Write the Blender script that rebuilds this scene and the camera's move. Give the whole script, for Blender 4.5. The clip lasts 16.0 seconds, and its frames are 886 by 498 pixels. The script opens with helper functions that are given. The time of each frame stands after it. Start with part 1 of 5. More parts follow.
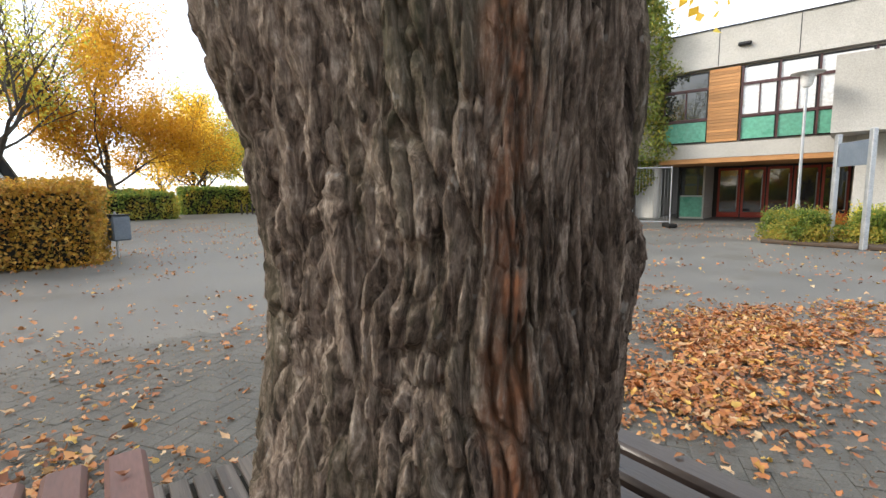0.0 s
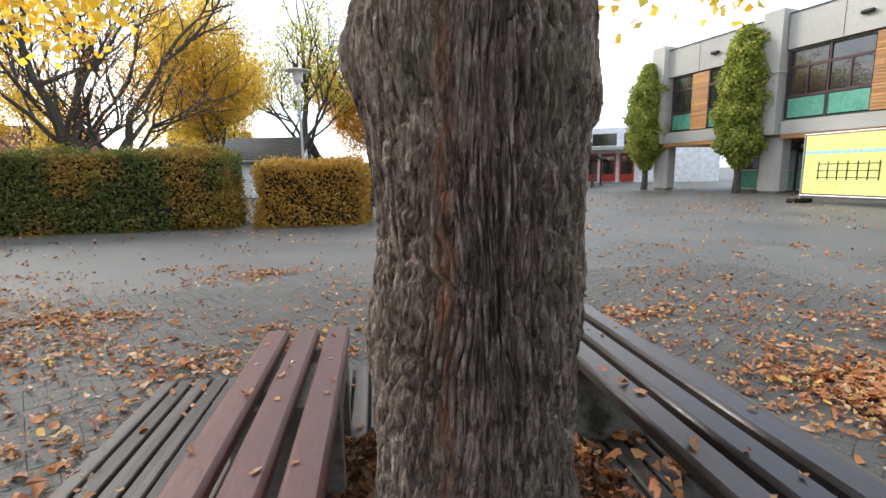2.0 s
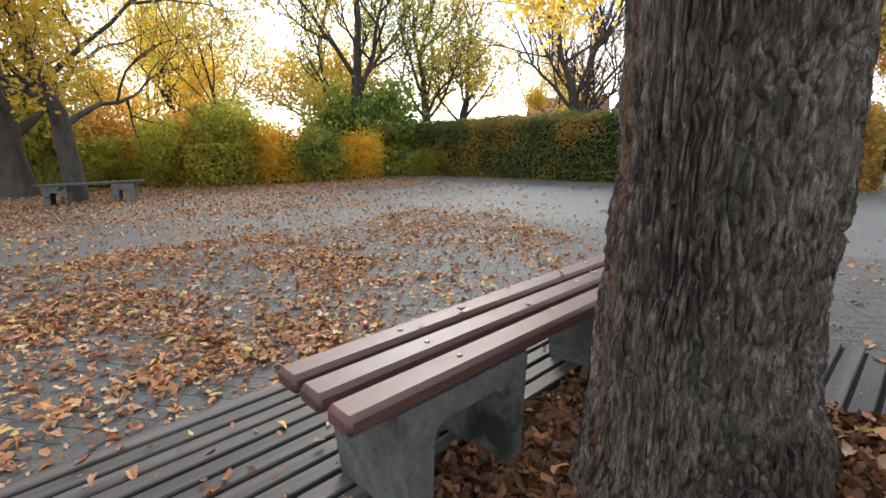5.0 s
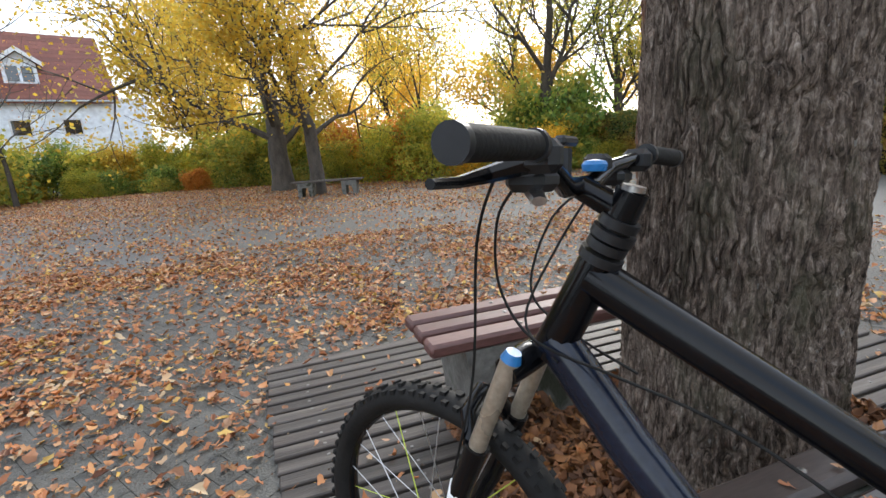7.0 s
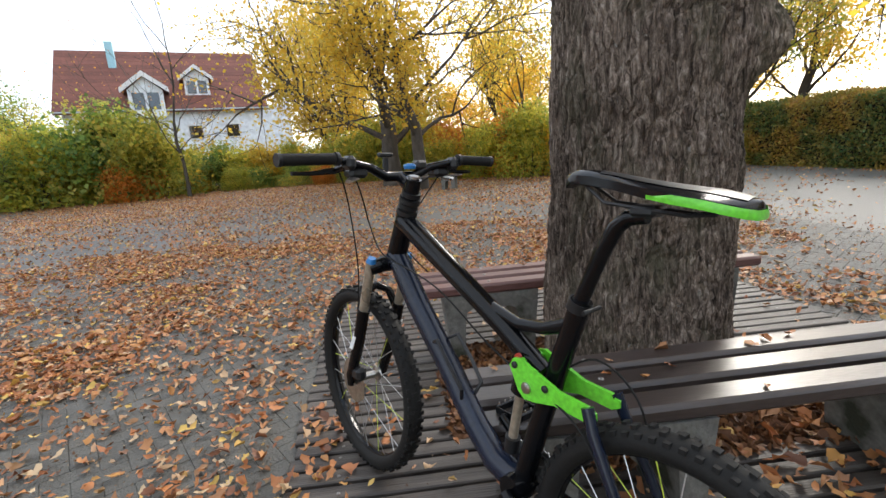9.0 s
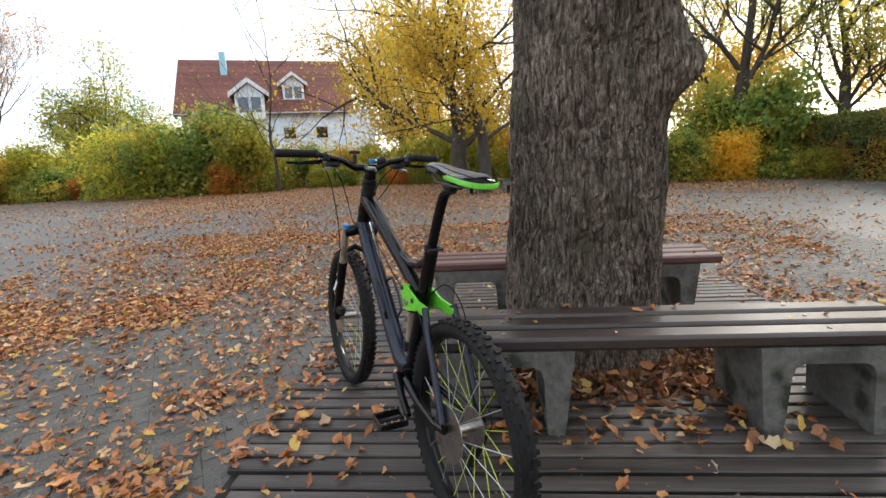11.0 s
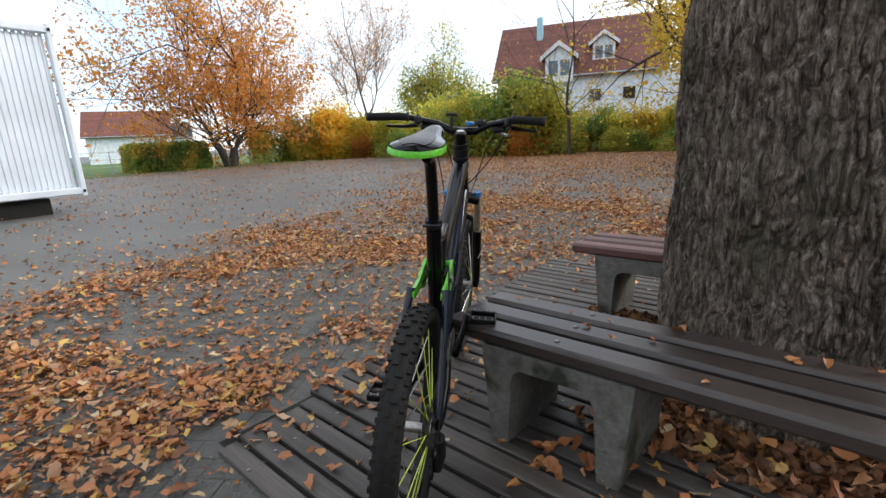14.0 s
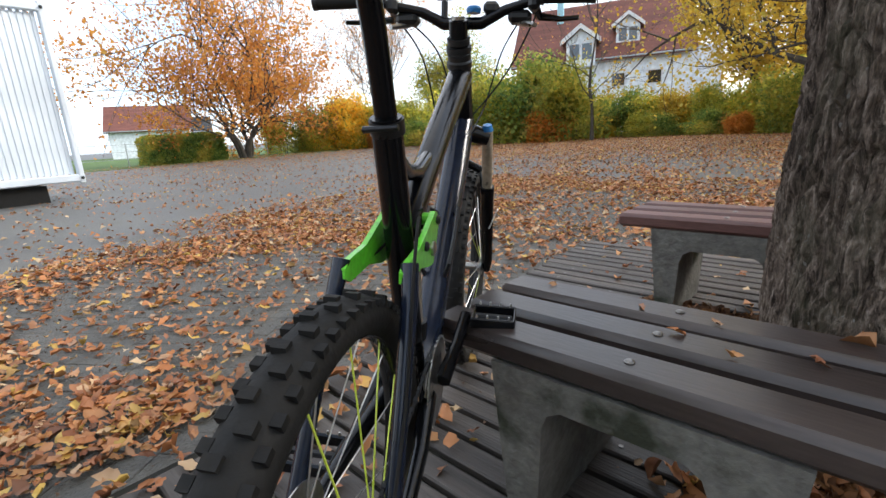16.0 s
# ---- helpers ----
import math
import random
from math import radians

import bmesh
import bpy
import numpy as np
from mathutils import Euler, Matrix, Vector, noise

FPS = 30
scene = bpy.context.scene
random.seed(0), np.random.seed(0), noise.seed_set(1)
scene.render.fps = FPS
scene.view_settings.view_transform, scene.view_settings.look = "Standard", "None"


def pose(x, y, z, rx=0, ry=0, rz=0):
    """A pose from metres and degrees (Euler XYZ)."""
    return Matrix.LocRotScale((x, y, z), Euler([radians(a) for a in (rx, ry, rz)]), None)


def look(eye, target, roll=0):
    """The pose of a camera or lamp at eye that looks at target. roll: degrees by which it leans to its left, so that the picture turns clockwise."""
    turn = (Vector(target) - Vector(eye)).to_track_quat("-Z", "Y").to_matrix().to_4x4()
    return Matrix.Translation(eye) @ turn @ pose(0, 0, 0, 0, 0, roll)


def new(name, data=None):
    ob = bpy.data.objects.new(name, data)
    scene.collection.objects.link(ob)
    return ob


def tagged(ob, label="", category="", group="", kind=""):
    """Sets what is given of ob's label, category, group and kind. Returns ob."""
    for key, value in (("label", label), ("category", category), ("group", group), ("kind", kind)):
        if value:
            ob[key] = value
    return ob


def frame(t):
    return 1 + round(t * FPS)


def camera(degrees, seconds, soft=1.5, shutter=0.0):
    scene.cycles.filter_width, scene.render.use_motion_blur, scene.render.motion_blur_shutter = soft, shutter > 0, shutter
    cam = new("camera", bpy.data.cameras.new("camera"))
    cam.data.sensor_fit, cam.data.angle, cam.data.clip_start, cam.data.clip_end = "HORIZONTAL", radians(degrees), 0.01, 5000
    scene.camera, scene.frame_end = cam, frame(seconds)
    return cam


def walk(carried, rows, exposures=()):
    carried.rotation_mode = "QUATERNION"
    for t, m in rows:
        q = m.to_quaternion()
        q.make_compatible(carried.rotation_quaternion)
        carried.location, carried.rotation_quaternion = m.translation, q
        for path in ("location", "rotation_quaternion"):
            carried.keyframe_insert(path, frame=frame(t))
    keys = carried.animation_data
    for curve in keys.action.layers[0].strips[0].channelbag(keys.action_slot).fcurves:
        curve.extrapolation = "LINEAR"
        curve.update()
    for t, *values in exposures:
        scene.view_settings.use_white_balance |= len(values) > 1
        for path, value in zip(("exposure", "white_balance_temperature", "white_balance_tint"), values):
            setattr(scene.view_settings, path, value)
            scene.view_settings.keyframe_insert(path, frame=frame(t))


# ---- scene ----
cam = camera(87.4, 16.0)
PATH = [
    (0, (0.031, 0.034, 1.234), (1.206, 1.634, 0.996), -0.7),
    (0.5, (0.045, -0.09, 1.197), (1.038, 1.624, 0.924), -0.8),
    (1, (0.085, -0.27, 1.201), (0.83, 1.564, 0.92), -0.2),
    (1.5, (0.174, -0.393, 1.209), (0.721, 1.507, 0.91), -0.7),
    (2, (0.236, -0.516, 1.188), (0.513, 1.438, 0.862), -1.2),
    (2.5, (0.303, -0.656, 1.126), (0.327, 1.314, 0.781), -1.5),
    (3, (0.416, -0.708, 1.124), (0.185, 1.244, 0.754), -2.0),
    (3.5, (0.526, -0.753, 1.121), (0.012, 1.139, 0.727), -2.2),
    (4, (0.659, -0.82, 1.095), (-0.163, 0.954, 0.676), -2.2),
    (4.5, (0.798, -0.836, 1.083), (-0.345, 0.745, 0.643), -2.2),
    (5, (0.934, -0.801, 1.071), (-0.498, 0.525, 0.633), -1.5),
    (5.2, (0.983, -0.805, 1.07), (-0.534, 0.421, 0.629), -1.4),
    (6.2, (1.37, -1.0, 1.15), (-0.35, -0.08, 0.71), -2.8),
    (7.3, (1.808, -0.73, 1.227), (-0.067, -0.185, 0.797), -4.3),
    (7.5, (1.928, -0.728, 1.234), (0.043, -0.211, 0.808), -4.4),
    (8, (2.162, -0.643, 1.225), (0.28, -0.147, 0.766), -4.3),
    (8.5, (2.344, -0.498, 1.214), (0.416, -0.174, 0.793), -4.4),
    (9, (2.525, -0.353, 1.204), (0.575, -0.198, 0.788), -4.5),
    (9.2, (2.599, -0.312, 1.19), (0.647, -0.179, 0.778), -4.2),
    (11.3, (3.195, 0.234, 1.15), (1.249, -0.021, 0.765), -3.0),
    (11.5, (3.224, 0.291, 1.158), (1.29, -0.028, 0.765), -3.0),
    (12, (3.228, 0.493, 1.156), (1.335, -0.014, 0.759), -2.9),
    (12.5, (3.18, 0.634, 1.137), (1.365, -0.106, 0.738), -2.9),
    (13, (3.044, 0.733, 1.118), (1.346, -0.247, 0.719), -2.7),
    (13.5, (2.867, 0.83, 1.117), (1.323, -0.368, 0.69), -2.6),
    (14, (2.631, 0.886, 1.107), (1.169, -0.399, 0.645), -2.8),
    (14.5, (2.459, 0.772, 1.004), (1.04, -0.55, 0.518), -3.1),
    (15, (2.327, 0.678, 0.946), (0.967, -0.702, 0.451), -3.4),
    (15.5, (2.183, 0.597, 0.901), (0.836, -0.797, 0.41), -3.5),
    (16, (2.093, 0.512, 0.858), (0.692, -0.83, 0.369), -3.6),
]
walk(cam, [(t, look(eye, target, roll)) for t, eye, target, roll in PATH], exposures=((0, 0.94, 6750, 10), (3, 0.72, 6150, 10), (5, 0.72, 6150, 10), (7.5, 0.86, 6250, 10), (9, 0.76, 6450, 10), (13, 0.58, 6450, 10), (14.5, 0.4, 6350, 10), (16, 0.68, 6350, 10)))

# ---- world, sun, exposure ----
world = bpy.data.worlds.new("overcast_sky")
scene.world = world
world.use_nodes = True
wn, wl = world.node_tree.nodes, world.node_tree.links
wn.clear()
sky = wn.new("ShaderNodeTexSky")
sky.sky_type = "NISHITA"
sky.sun_disc = False
sky.sun_elevation, sky.sun_rotation = radians(30), radians(-50)
sky_bg = wn.new("ShaderNodeBackground")
sky_bg.inputs[1].default_value = 0.07
wl.new(sky.outputs[0], sky_bg.inputs[0])
cloud_noise = wn.new("ShaderNodeTexNoise")
cloud_noise.inputs["Scale"].default_value = 2.2
cloud_noise.inputs["Detail"].default_value = 5
cloud_ramp = wn.new("ShaderNodeValToRGB")
cloud_ramp.color_ramp.elements[0].position, cloud_ramp.color_ramp.elements[0].color = 0.35, (0.62, 0.78, 1.0, 1)
cloud_ramp.color_ramp.elements[1].position, cloud_ramp.color_ramp.elements[1].color = 0.55, (1.0, 0.985, 0.96, 1)
cloud_bg = wn.new("ShaderNodeBackground")
cloud_bg.inputs[1].default_value = 0.84
wl.new(cloud_noise.outputs[0], cloud_ramp.inputs[0])
wl.new(cloud_ramp.outputs[0], cloud_bg.inputs[0])
sky_sum, sky_out = wn.new("ShaderNodeAddShader"), wn.new("ShaderNodeOutputWorld")
wl.new(sky_bg.outputs[0], sky_sum.inputs[0])
wl.new(cloud_bg.outputs[0], sky_sum.inputs[1])
wl.new(sky_sum.outputs[0], sky_out.inputs[0])
sun = new("sun", bpy.data.lights.new("sun", "SUN"))
sun.data.energy, sun.data.angle, sun.data.color = 2.1, radians(20), (1.0, 0.94, 0.85)
sun.matrix_world = look((-18, 15, 14), (0, 0, 0))

# ---- materials ----
def ramp(nt, cols, fac, lo=0.3, hi=0.7):
    r = nt.nodes.new("ShaderNodeValToRGB")
    e = r.color_ramp.elements
    while len(e) < len(cols):
        e.new(0.5)
    for k, c in enumerate(cols):
        e[k].position = lo + (hi - lo) * k / max(1, len(cols) - 1)
        e[k].color = (*c, 1)
    nt.links.new(fac, r.inputs[0])
    return r.outputs[0]


def mk(name, cols, scale=8.0, rough=0.7, bump=0.25, bscale=60.0, metal=0.0, rnd="", stretch=(1, 1, 1), spread=0.25, coat=0.0, stain=None, dist=0.004, spec=0.5):
    """Two scales of variation: a broad mix of cols, fine grain on top, relief, and a value shift per piece."""
    m = bpy.data.materials.new(name)
    m.use_nodes = True
    nt = m.node_tree
    N, L = nt.nodes, nt.links
    b = N["Principled BSDF"]
    co = N.new("ShaderNodeTexCoord")
    mp = N.new("ShaderNodeMapping")
    mp.inputs["Scale"].default_value = stretch
    L.new(co.outputs["Object"], mp.inputs[0])
    src = mp.outputs[0]
    if rnd:
        info = N.new("ShaderNodeObjectInfo") if rnd == "object" else N.new("ShaderNodeNewGeometry")
        rv = info.outputs["Random"] if rnd == "object" else info.outputs["Random Per Island"]
        add = N.new("ShaderNodeVectorMath")
        add.operation = "MULTIPLY_ADD"
        add.inputs[1].default_value = (37, 19, 23)
        L.new(rv, add.inputs[0])
        L.new(src, add.inputs[2])
        src = add.outputs[0]
    n1, n2 = N.new("ShaderNodeTexNoise"), N.new("ShaderNodeTexNoise")
    n1.inputs["Scale"].default_value, n1.inputs["Detail"].default_value = scale, 7
    n2.inputs["Scale"].default_value, n2.inputs["Detail"].default_value = bscale, 6
    L.new(src, n1.inputs[0])
    L.new(src, n2.inputs[0])
    col = ramp(nt, cols, n1.outputs[0])
    mul = N.new("ShaderNodeMix")
    mul.data_type, mul.blend_type = "RGBA", "MULTIPLY"
    mul.inputs[0].default_value = 0.7
    L.new(col, mul.inputs[6])
    L.new(ramp(nt, [(0.62, 0.62, 0.62), (1.12, 1.12, 1.12)], n2.outputs[0]), mul.inputs[7])
    col = mul.outputs[2]
    if stain:
        n3 = N.new("ShaderNodeTexNoise")
        n3.inputs["Scale"].default_value, n3.inputs["Detail"].default_value = stain[1], 8
        L.new(co.outputs["Object"], n3.inputs[0])
        mx = N.new("ShaderNodeMix")
        mx.data_type = "RGBA"
        L.new(ramp(nt, [(0, 0, 0), (1, 1, 1)], n3.outputs[0], stain[2], stain[2] + 0.12), mx.inputs[0])
        L.new(col, mx.inputs[6])
        mx.inputs[7].default_value = (*stain[0], 1)
        col = mx.outputs[2]
    if rnd:
        hs = N.new("ShaderNodeHueSaturation")
        mr = N.new("ShaderNodeMapRange")
        mr.inputs[3].default_value, mr.inputs[4].default_value = 1 - spread, 1 + spread
        L.new(rv, mr.inputs[0])
        L.new(mr.outputs[0], hs.inputs["Value"])
        L.new(col, hs.inputs["Color"])
        col = hs.outputs[0]
    L.new(col, b.inputs["Base Color"])
    b.inputs["Metallic"].default_value = metal
    b.inputs["Coat Weight"].default_value = coat
    b.inputs["Specular IOR Level"].default_value = spec
    rr = N.new("ShaderNodeMapRange")
    rr.inputs[3].default_value, rr.inputs[4].default_value = max(0.05, rough - 0.12), min(1, rough + 0.12)
    L.new(n1.outputs[0], rr.inputs[0])
    L.new(rr.outputs[0], b.inputs["Roughness"])
    if bump:
        bp = N.new("ShaderNodeBump")
        bp.inputs["Strength"].default_value, bp.inputs["Distance"].default_value = bump, dist
        L.new(n2.outputs[0], bp.inputs["Height"])
        L.new(bp.outputs[0], b.inputs["Normal"])
    return m


def leafmat(name, cols, rough=0.55, through_light=0.3, shift=0.25, patch=None):
    """Leaf colours, one per leaf, turned towards the patch colours branch by branch, with light passing through the blade."""
    m = bpy.data.materials.new(name)
    m.use_nodes = True
    nt = m.node_tree
    N, L = nt.nodes, nt.links
    b, out = N["Principled BSDF"], N["Material Output"]
    g, oi = N.new("ShaderNodeNewGeometry"), N.new("ShaderNodeObjectInfo")
    col = ramp(nt, cols, g.outputs["Random Per Island"], 0.0, 1.0)
    if patch:
        co, nz, mx2 = N.new("ShaderNodeTexCoord"), N.new("ShaderNodeTexNoise"), N.new("ShaderNodeMix")
        nz.inputs["Scale"].default_value, nz.inputs["Detail"].default_value = 0.85, 3
        L.new(co.outputs["Object"], nz.inputs[0])
        mx2.data_type = "RGBA"
        L.new(ramp(nt, [(0, 0, 0), (1, 1, 1)], nz.outputs[0], 0.46, 0.58), mx2.inputs[0])
        L.new(col, mx2.inputs[6])
        L.new(ramp(nt, patch, g.outputs["Random Per Island"], 0.0, 1.0), mx2.inputs[7])
        col = mx2.outputs[2]
    hs, mr = N.new("ShaderNodeHueSaturation"), N.new("ShaderNodeMapRange")
    mr.inputs[3].default_value, mr.inputs[4].default_value = 1 - shift, 1 + shift
    L.new(oi.outputs["Random"], mr.inputs[0])
    L.new(mr.outputs[0], hs.inputs["Value"])
    L.new(col, hs.inputs["Color"])
    b.inputs["Roughness"].default_value = rough
    L.new(hs.outputs[0], b.inputs["Base Color"])
    tr, mx = N.new("ShaderNodeBsdfTranslucent"), N.new("ShaderNodeMixShader")
    mx.inputs[0].default_value = through_light
    L.new(hs.outputs[0], tr.inputs[0])
    L.new(b.outputs[0], mx.inputs[1])
    L.new(tr.outputs[0], mx.inputs[2])
    L.new(mx.outputs[0], out.inputs[0])
    return m


def glassmat(name, tint, rough=0.03):
    m = bpy.data.materials.new(name)
    m.use_nodes = True
    b = m.node_tree.nodes["Principled BSDF"]
    b.inputs["Base Color"].default_value = (*tint, 1)
    b.inputs["Roughness"].default_value = rough
    b.inputs["Specular IOR Level"].default_value = 0.9
    b.inputs["Coat Weight"].default_value = 0.6
    b.inputs["Coat Roughness"].default_value = 0.02
    return m


M_ground = mk("asphalt", [(0.088, 0.087, 0.081), (0.116, 0.114, 0.106), (0.146, 0.142, 0.127)], 0.6, 0.58, 0.6, 75, dist=0.008, stain=((0.085, 0.08, 0.068), 0.9, 0.56))
def barkmat():
    """Ridged grey bark: pale plates, dark furrows, lichen specks and a rusty streak down one side."""
    m = bpy.data.materials.new("bark")
    m.use_nodes = True
    nt = m.node_tree
    N, L = nt.nodes, nt.links
    bs = N["Principled BSDF"]
    co = N.new("ShaderNodeTexCoord")

    def noise_tex(scl, stretch, detail=6.0, dist=0.0):
        mp = N.new("ShaderNodeMapping")
        mp.inputs["Scale"].default_value = stretch
        L.new(co.outputs["Object"], mp.inputs[0])
        n = N.new("ShaderNodeTexNoise")
        n.inputs["Scale"].default_value, n.inputs["Detail"].default_value, n.inputs["Distortion"].default_value = scl, detail, dist
        n.inputs["Roughness"].default_value = 0.7
        L.new(mp.outputs[0], n.inputs[0])
        return n.outputs[0]

    def mix(kind, fac, x, y):
        q = N.new("ShaderNodeMix")
        q.data_type, q.blend_type = "RGBA", kind
        if isinstance(fac, float):
            q.inputs[0].default_value = fac
        else:
            L.new(fac, q.inputs[0])
        L.new(x, q.inputs[6])
        if isinstance(y, tuple):
            q.inputs[7].default_value = (*y, 1)
        else:
            L.new(y, q.inputs[7])
        return q.outputs[2]

    fib = noise_tex(52, (1, 1, 0.2), 10, 0.9)
    grain = noise_tex(170, (1, 1, 0.55), 8)
    broad = noise_tex(2.2, (1, 1, 0.5), 4)
    col = ramp(nt, [(0.032, 0.025, 0.021), (0.15, 0.118, 0.097), (0.33, 0.272, 0.23), (0.58, 0.51, 0.45)], fib, 0.36, 0.66)
    col = mix("MULTIPLY", 0.8, col, ramp(nt, [(0.5, 0.46, 0.43), (1.2, 1.16, 1.1)], broad, 0.3, 0.7))
    col = mix("MULTIPLY", 0.7, col, ramp(nt, [(0.45, 0.45, 0.45), (1.25, 1.25, 1.25)], grain, 0.35, 0.65))
    algae = noise_tex(5.5, (1, 1, 0.45), 7)
    col = mix("MIX", ramp(nt, [(0, 0, 0), (0.55, 0.55, 0.55)], algae, 0.5, 0.68), col, (0.085, 0.088, 0.052))
    spots = noise_tex(42, (1, 1, 0.6), 2)
    col = mix("MIX", ramp(nt, [(0, 0, 0), (0.7, 0.7, 0.7)], spots, 0.69, 0.73), col, (0.30, 0.29, 0.27))
    sep = N.new("ShaderNodeSeparateXYZ")
    L.new(co.outputs["Object"], sep.inputs[0])
    wob = noise_tex(3.5, (0, 0, 1), 4)

    def op(kind, x, y):
        q = N.new("ShaderNodeMath")
        q.operation = kind
        for k, v in enumerate((x, y)):
            if isinstance(v, float):
                q.inputs[k].default_value = v
            else:
                L.new(v, q.inputs[k])
        return q.outputs[0]

    along = op("SUBTRACT", op("MULTIPLY", sep.outputs[0], 0.86), op("MULTIPLY", sep.outputs[1], 0.51))
    off = op("ABSOLUTE", op("ADD", op("SUBTRACT", along, 0.128), op("MULTIPLY", op("SUBTRACT", wob, 0.5), 0.11)), 0.0)
    near = op("LESS_THAN", sep.outputs[1], 0.62)
    streak = op("MULTIPLY", op("MINIMUM", op("MULTIPLY", op("SUBTRACT", 1.0, op("MINIMUM", op("DIVIDE", off, 0.034), 1.0)), 1.3), 1.0), near)
    streak = op("MULTIPLY", streak, ramp(nt, [(0, 0, 0), (1, 1, 1)], noise_tex(14, (1, 1, 0.4), 8), 0.42, 0.6))
    col = mix("MIX", streak, col, (0.27, 0.115, 0.06))
    L.new(col, bs.inputs["Base Color"])
    bs.inputs["Roughness"].default_value = 0.95
    bs.inputs["Specular IOR Level"].default_value = 0.2
    h = op("ADD", fib, op("MULTIPLY", grain, 0.35))
    bp = N.new("ShaderNodeBump")
    bp.inputs["Strength"].default_value, bp.inputs["Distance"].default_value = 1.0, 0.018
    L.new(h, bp.inputs["Height"])
    L.new(bp.outputs[0], bs.inputs["Normal"])
    return m


M_bark = barkmat()
M_limb = mk("limb_bark", [(0.045, 0.037, 0.03), (0.105, 0.089, 0.073)], 6, 0.95, 0.6, 40, stretch=(1, 1, 0.4))
M_redplank = mk("red_brown_plank", [(0.085, 0.036, 0.031), (0.12, 0.055, 0.047), (0.16, 0.08, 0.07)], 5, 0.52, 0.25, 130, rnd="object", spread=0.08, stretch=(1, 0.15, 1), dist=0.002)
M_brownplank = mk("dark_brown_plank", [(0.028, 0.021, 0.0185), (0.046, 0.035, 0.031), (0.068, 0.053, 0.047)], 5, 0.3, 0.25, 130, rnd="object", spread=0.1, stretch=(1, 0.15, 1), dist=0.002)
M_deck = mk("weathered_deck", [(0.026, 0.02, 0.017), (0.066, 0.054, 0.046), (0.115, 0.1, 0.087)], 7, 0.55, 0.6, 55, rnd="object", spread=0.3, stretch=(3, 0.12, 3), dist=0.005)
M_concrete = mk("mossy_concrete", [(0.075, 0.072, 0.062), (0.16, 0.155, 0.14), (0.27, 0.262, 0.24)], 5, 0.9, 0.9, 45, stain=((0.03, 0.034, 0.02), 5.0, 0.5), dist=0.008)
M_bolt = mk("zinc_bolt", [(0.20, 0.19, 0.18), (0.32, 0.31, 0.3)], 30, 0.42, 0.1, 200, metal=0.9)
M_facade = mk("fair_faced_concrete", [(0.40, 0.385, 0.35), (0.47, 0.455, 0.42), (0.52, 0.505, 0.47)], 0.5, 0.9, 0.1, 40, rnd="object", spread=0.06)
M_orangewood = mk("orange_timber", [(0.36, 0.16, 0.055), (0.52, 0.26, 0.095), (0.44, 0.2, 0.07)], 3, 0.6, 0.2, 40, rnd="object", spread=0.25, stretch=(0.4, 1, 6))
M_green = mk("green_panel", [(0.10, 0.34, 0.24), (0.13, 0.40, 0.29)], 1.5, 0.3, 0.03, 10, rnd="object", spread=0.1)
M_frame = mk("dark_red_frame", [(0.05, 0.018, 0.02), (0.08, 0.028, 0.03)], 3, 0.4, 0.05, 40)
M_darkmetal = mk("dark_metal", [(0.013, 0.0135, 0.015), (0.024, 0.025, 0.027)], 4, 0.4, 0.05, 60, metal=0.3)
M_glass = glassmat("window_glass", (0.02, 0.025, 0.03))
M_blind = mk("white_blind", [(0.62, 0.62, 0.60), (0.72, 0.72, 0.70)], 2, 0.6, 0.03, 30)
M_galv = mk("galvanised_steel", [(0.42, 0.44, 0.46), (0.55, 0.57, 0.59)], 6, 0.45, 0.05, 60, metal=0.7)
M_yellow = mk("yellow_banner", [(0.78, 0.76, 0.22), (0.84, 0.82, 0.30)], 1.2, 0.55, 0.05, 12)
M_paleblue = mk("pale_blue_print", [(0.35, 0.62, 0.72), (0.42, 0.68, 0.76)], 2, 0.6, 0.03, 20)
M_rubber = mk("rubber", [(0.005, 0.005, 0.005), (0.014, 0.0135, 0.0125)], 10, 0.75, 0.3, 120, spec=0.3)
M_blackpaint = mk("black_gloss_paint", [(0.003, 0.0032, 0.004), (0.005, 0.0055, 0.007)], 5, 0.16, 0.02, 90, spec=0.28)
M_bluepaint = mk("midnight_blue_paint", [(0.008, 0.012, 0.024), (0.012, 0.018, 0.036)], 5, 0.18, 0.02, 90, spec=0.4)
M_lime = mk("lime_green_anodised", [(0.14, 0.62, 0.03), (0.17, 0.70, 0.05)], 5, 0.35, 0.03, 90, coat=0.3)
M_silver = mk("brushed_alloy", [(0.45, 0.44, 0.42), (0.58, 0.57, 0.55)], 20, 0.3, 0.05, 100, metal=1.0)
M_bronze = mk("bronze_stanchion", [(0.34, 0.29, 0.22), (0.42, 0.36, 0.28)], 12, 0.3, 0.03, 80, metal=0.45)
M_grey = mk("black_leather", [(0.018, 0.018, 0.019), (0.035, 0.035, 0.036)], 6, 0.38, 0.05, 60)
M_blue = mk("blue_cap", [(0.02, 0.16, 0.42), (0.03, 0.2, 0.5)], 6, 0.3, 0.03, 60)
M_white = mk("white_paint", [(0.72, 0.72, 0.71), (0.8, 0.8, 0.79)], 2, 0.6, 0.05, 30)
M_limespoke = mk("lime_spoke", [(0.5, 0.62, 0.05), (0.6, 0.72, 0.1)], 6, 0.4, 0.0, 60)
M_spoke = mk("steel_spoke", [(0.5, 0.5, 0.5), (0.62, 0.62, 0.62)], 6, 0.35, 0.0, 60, metal=0.8)
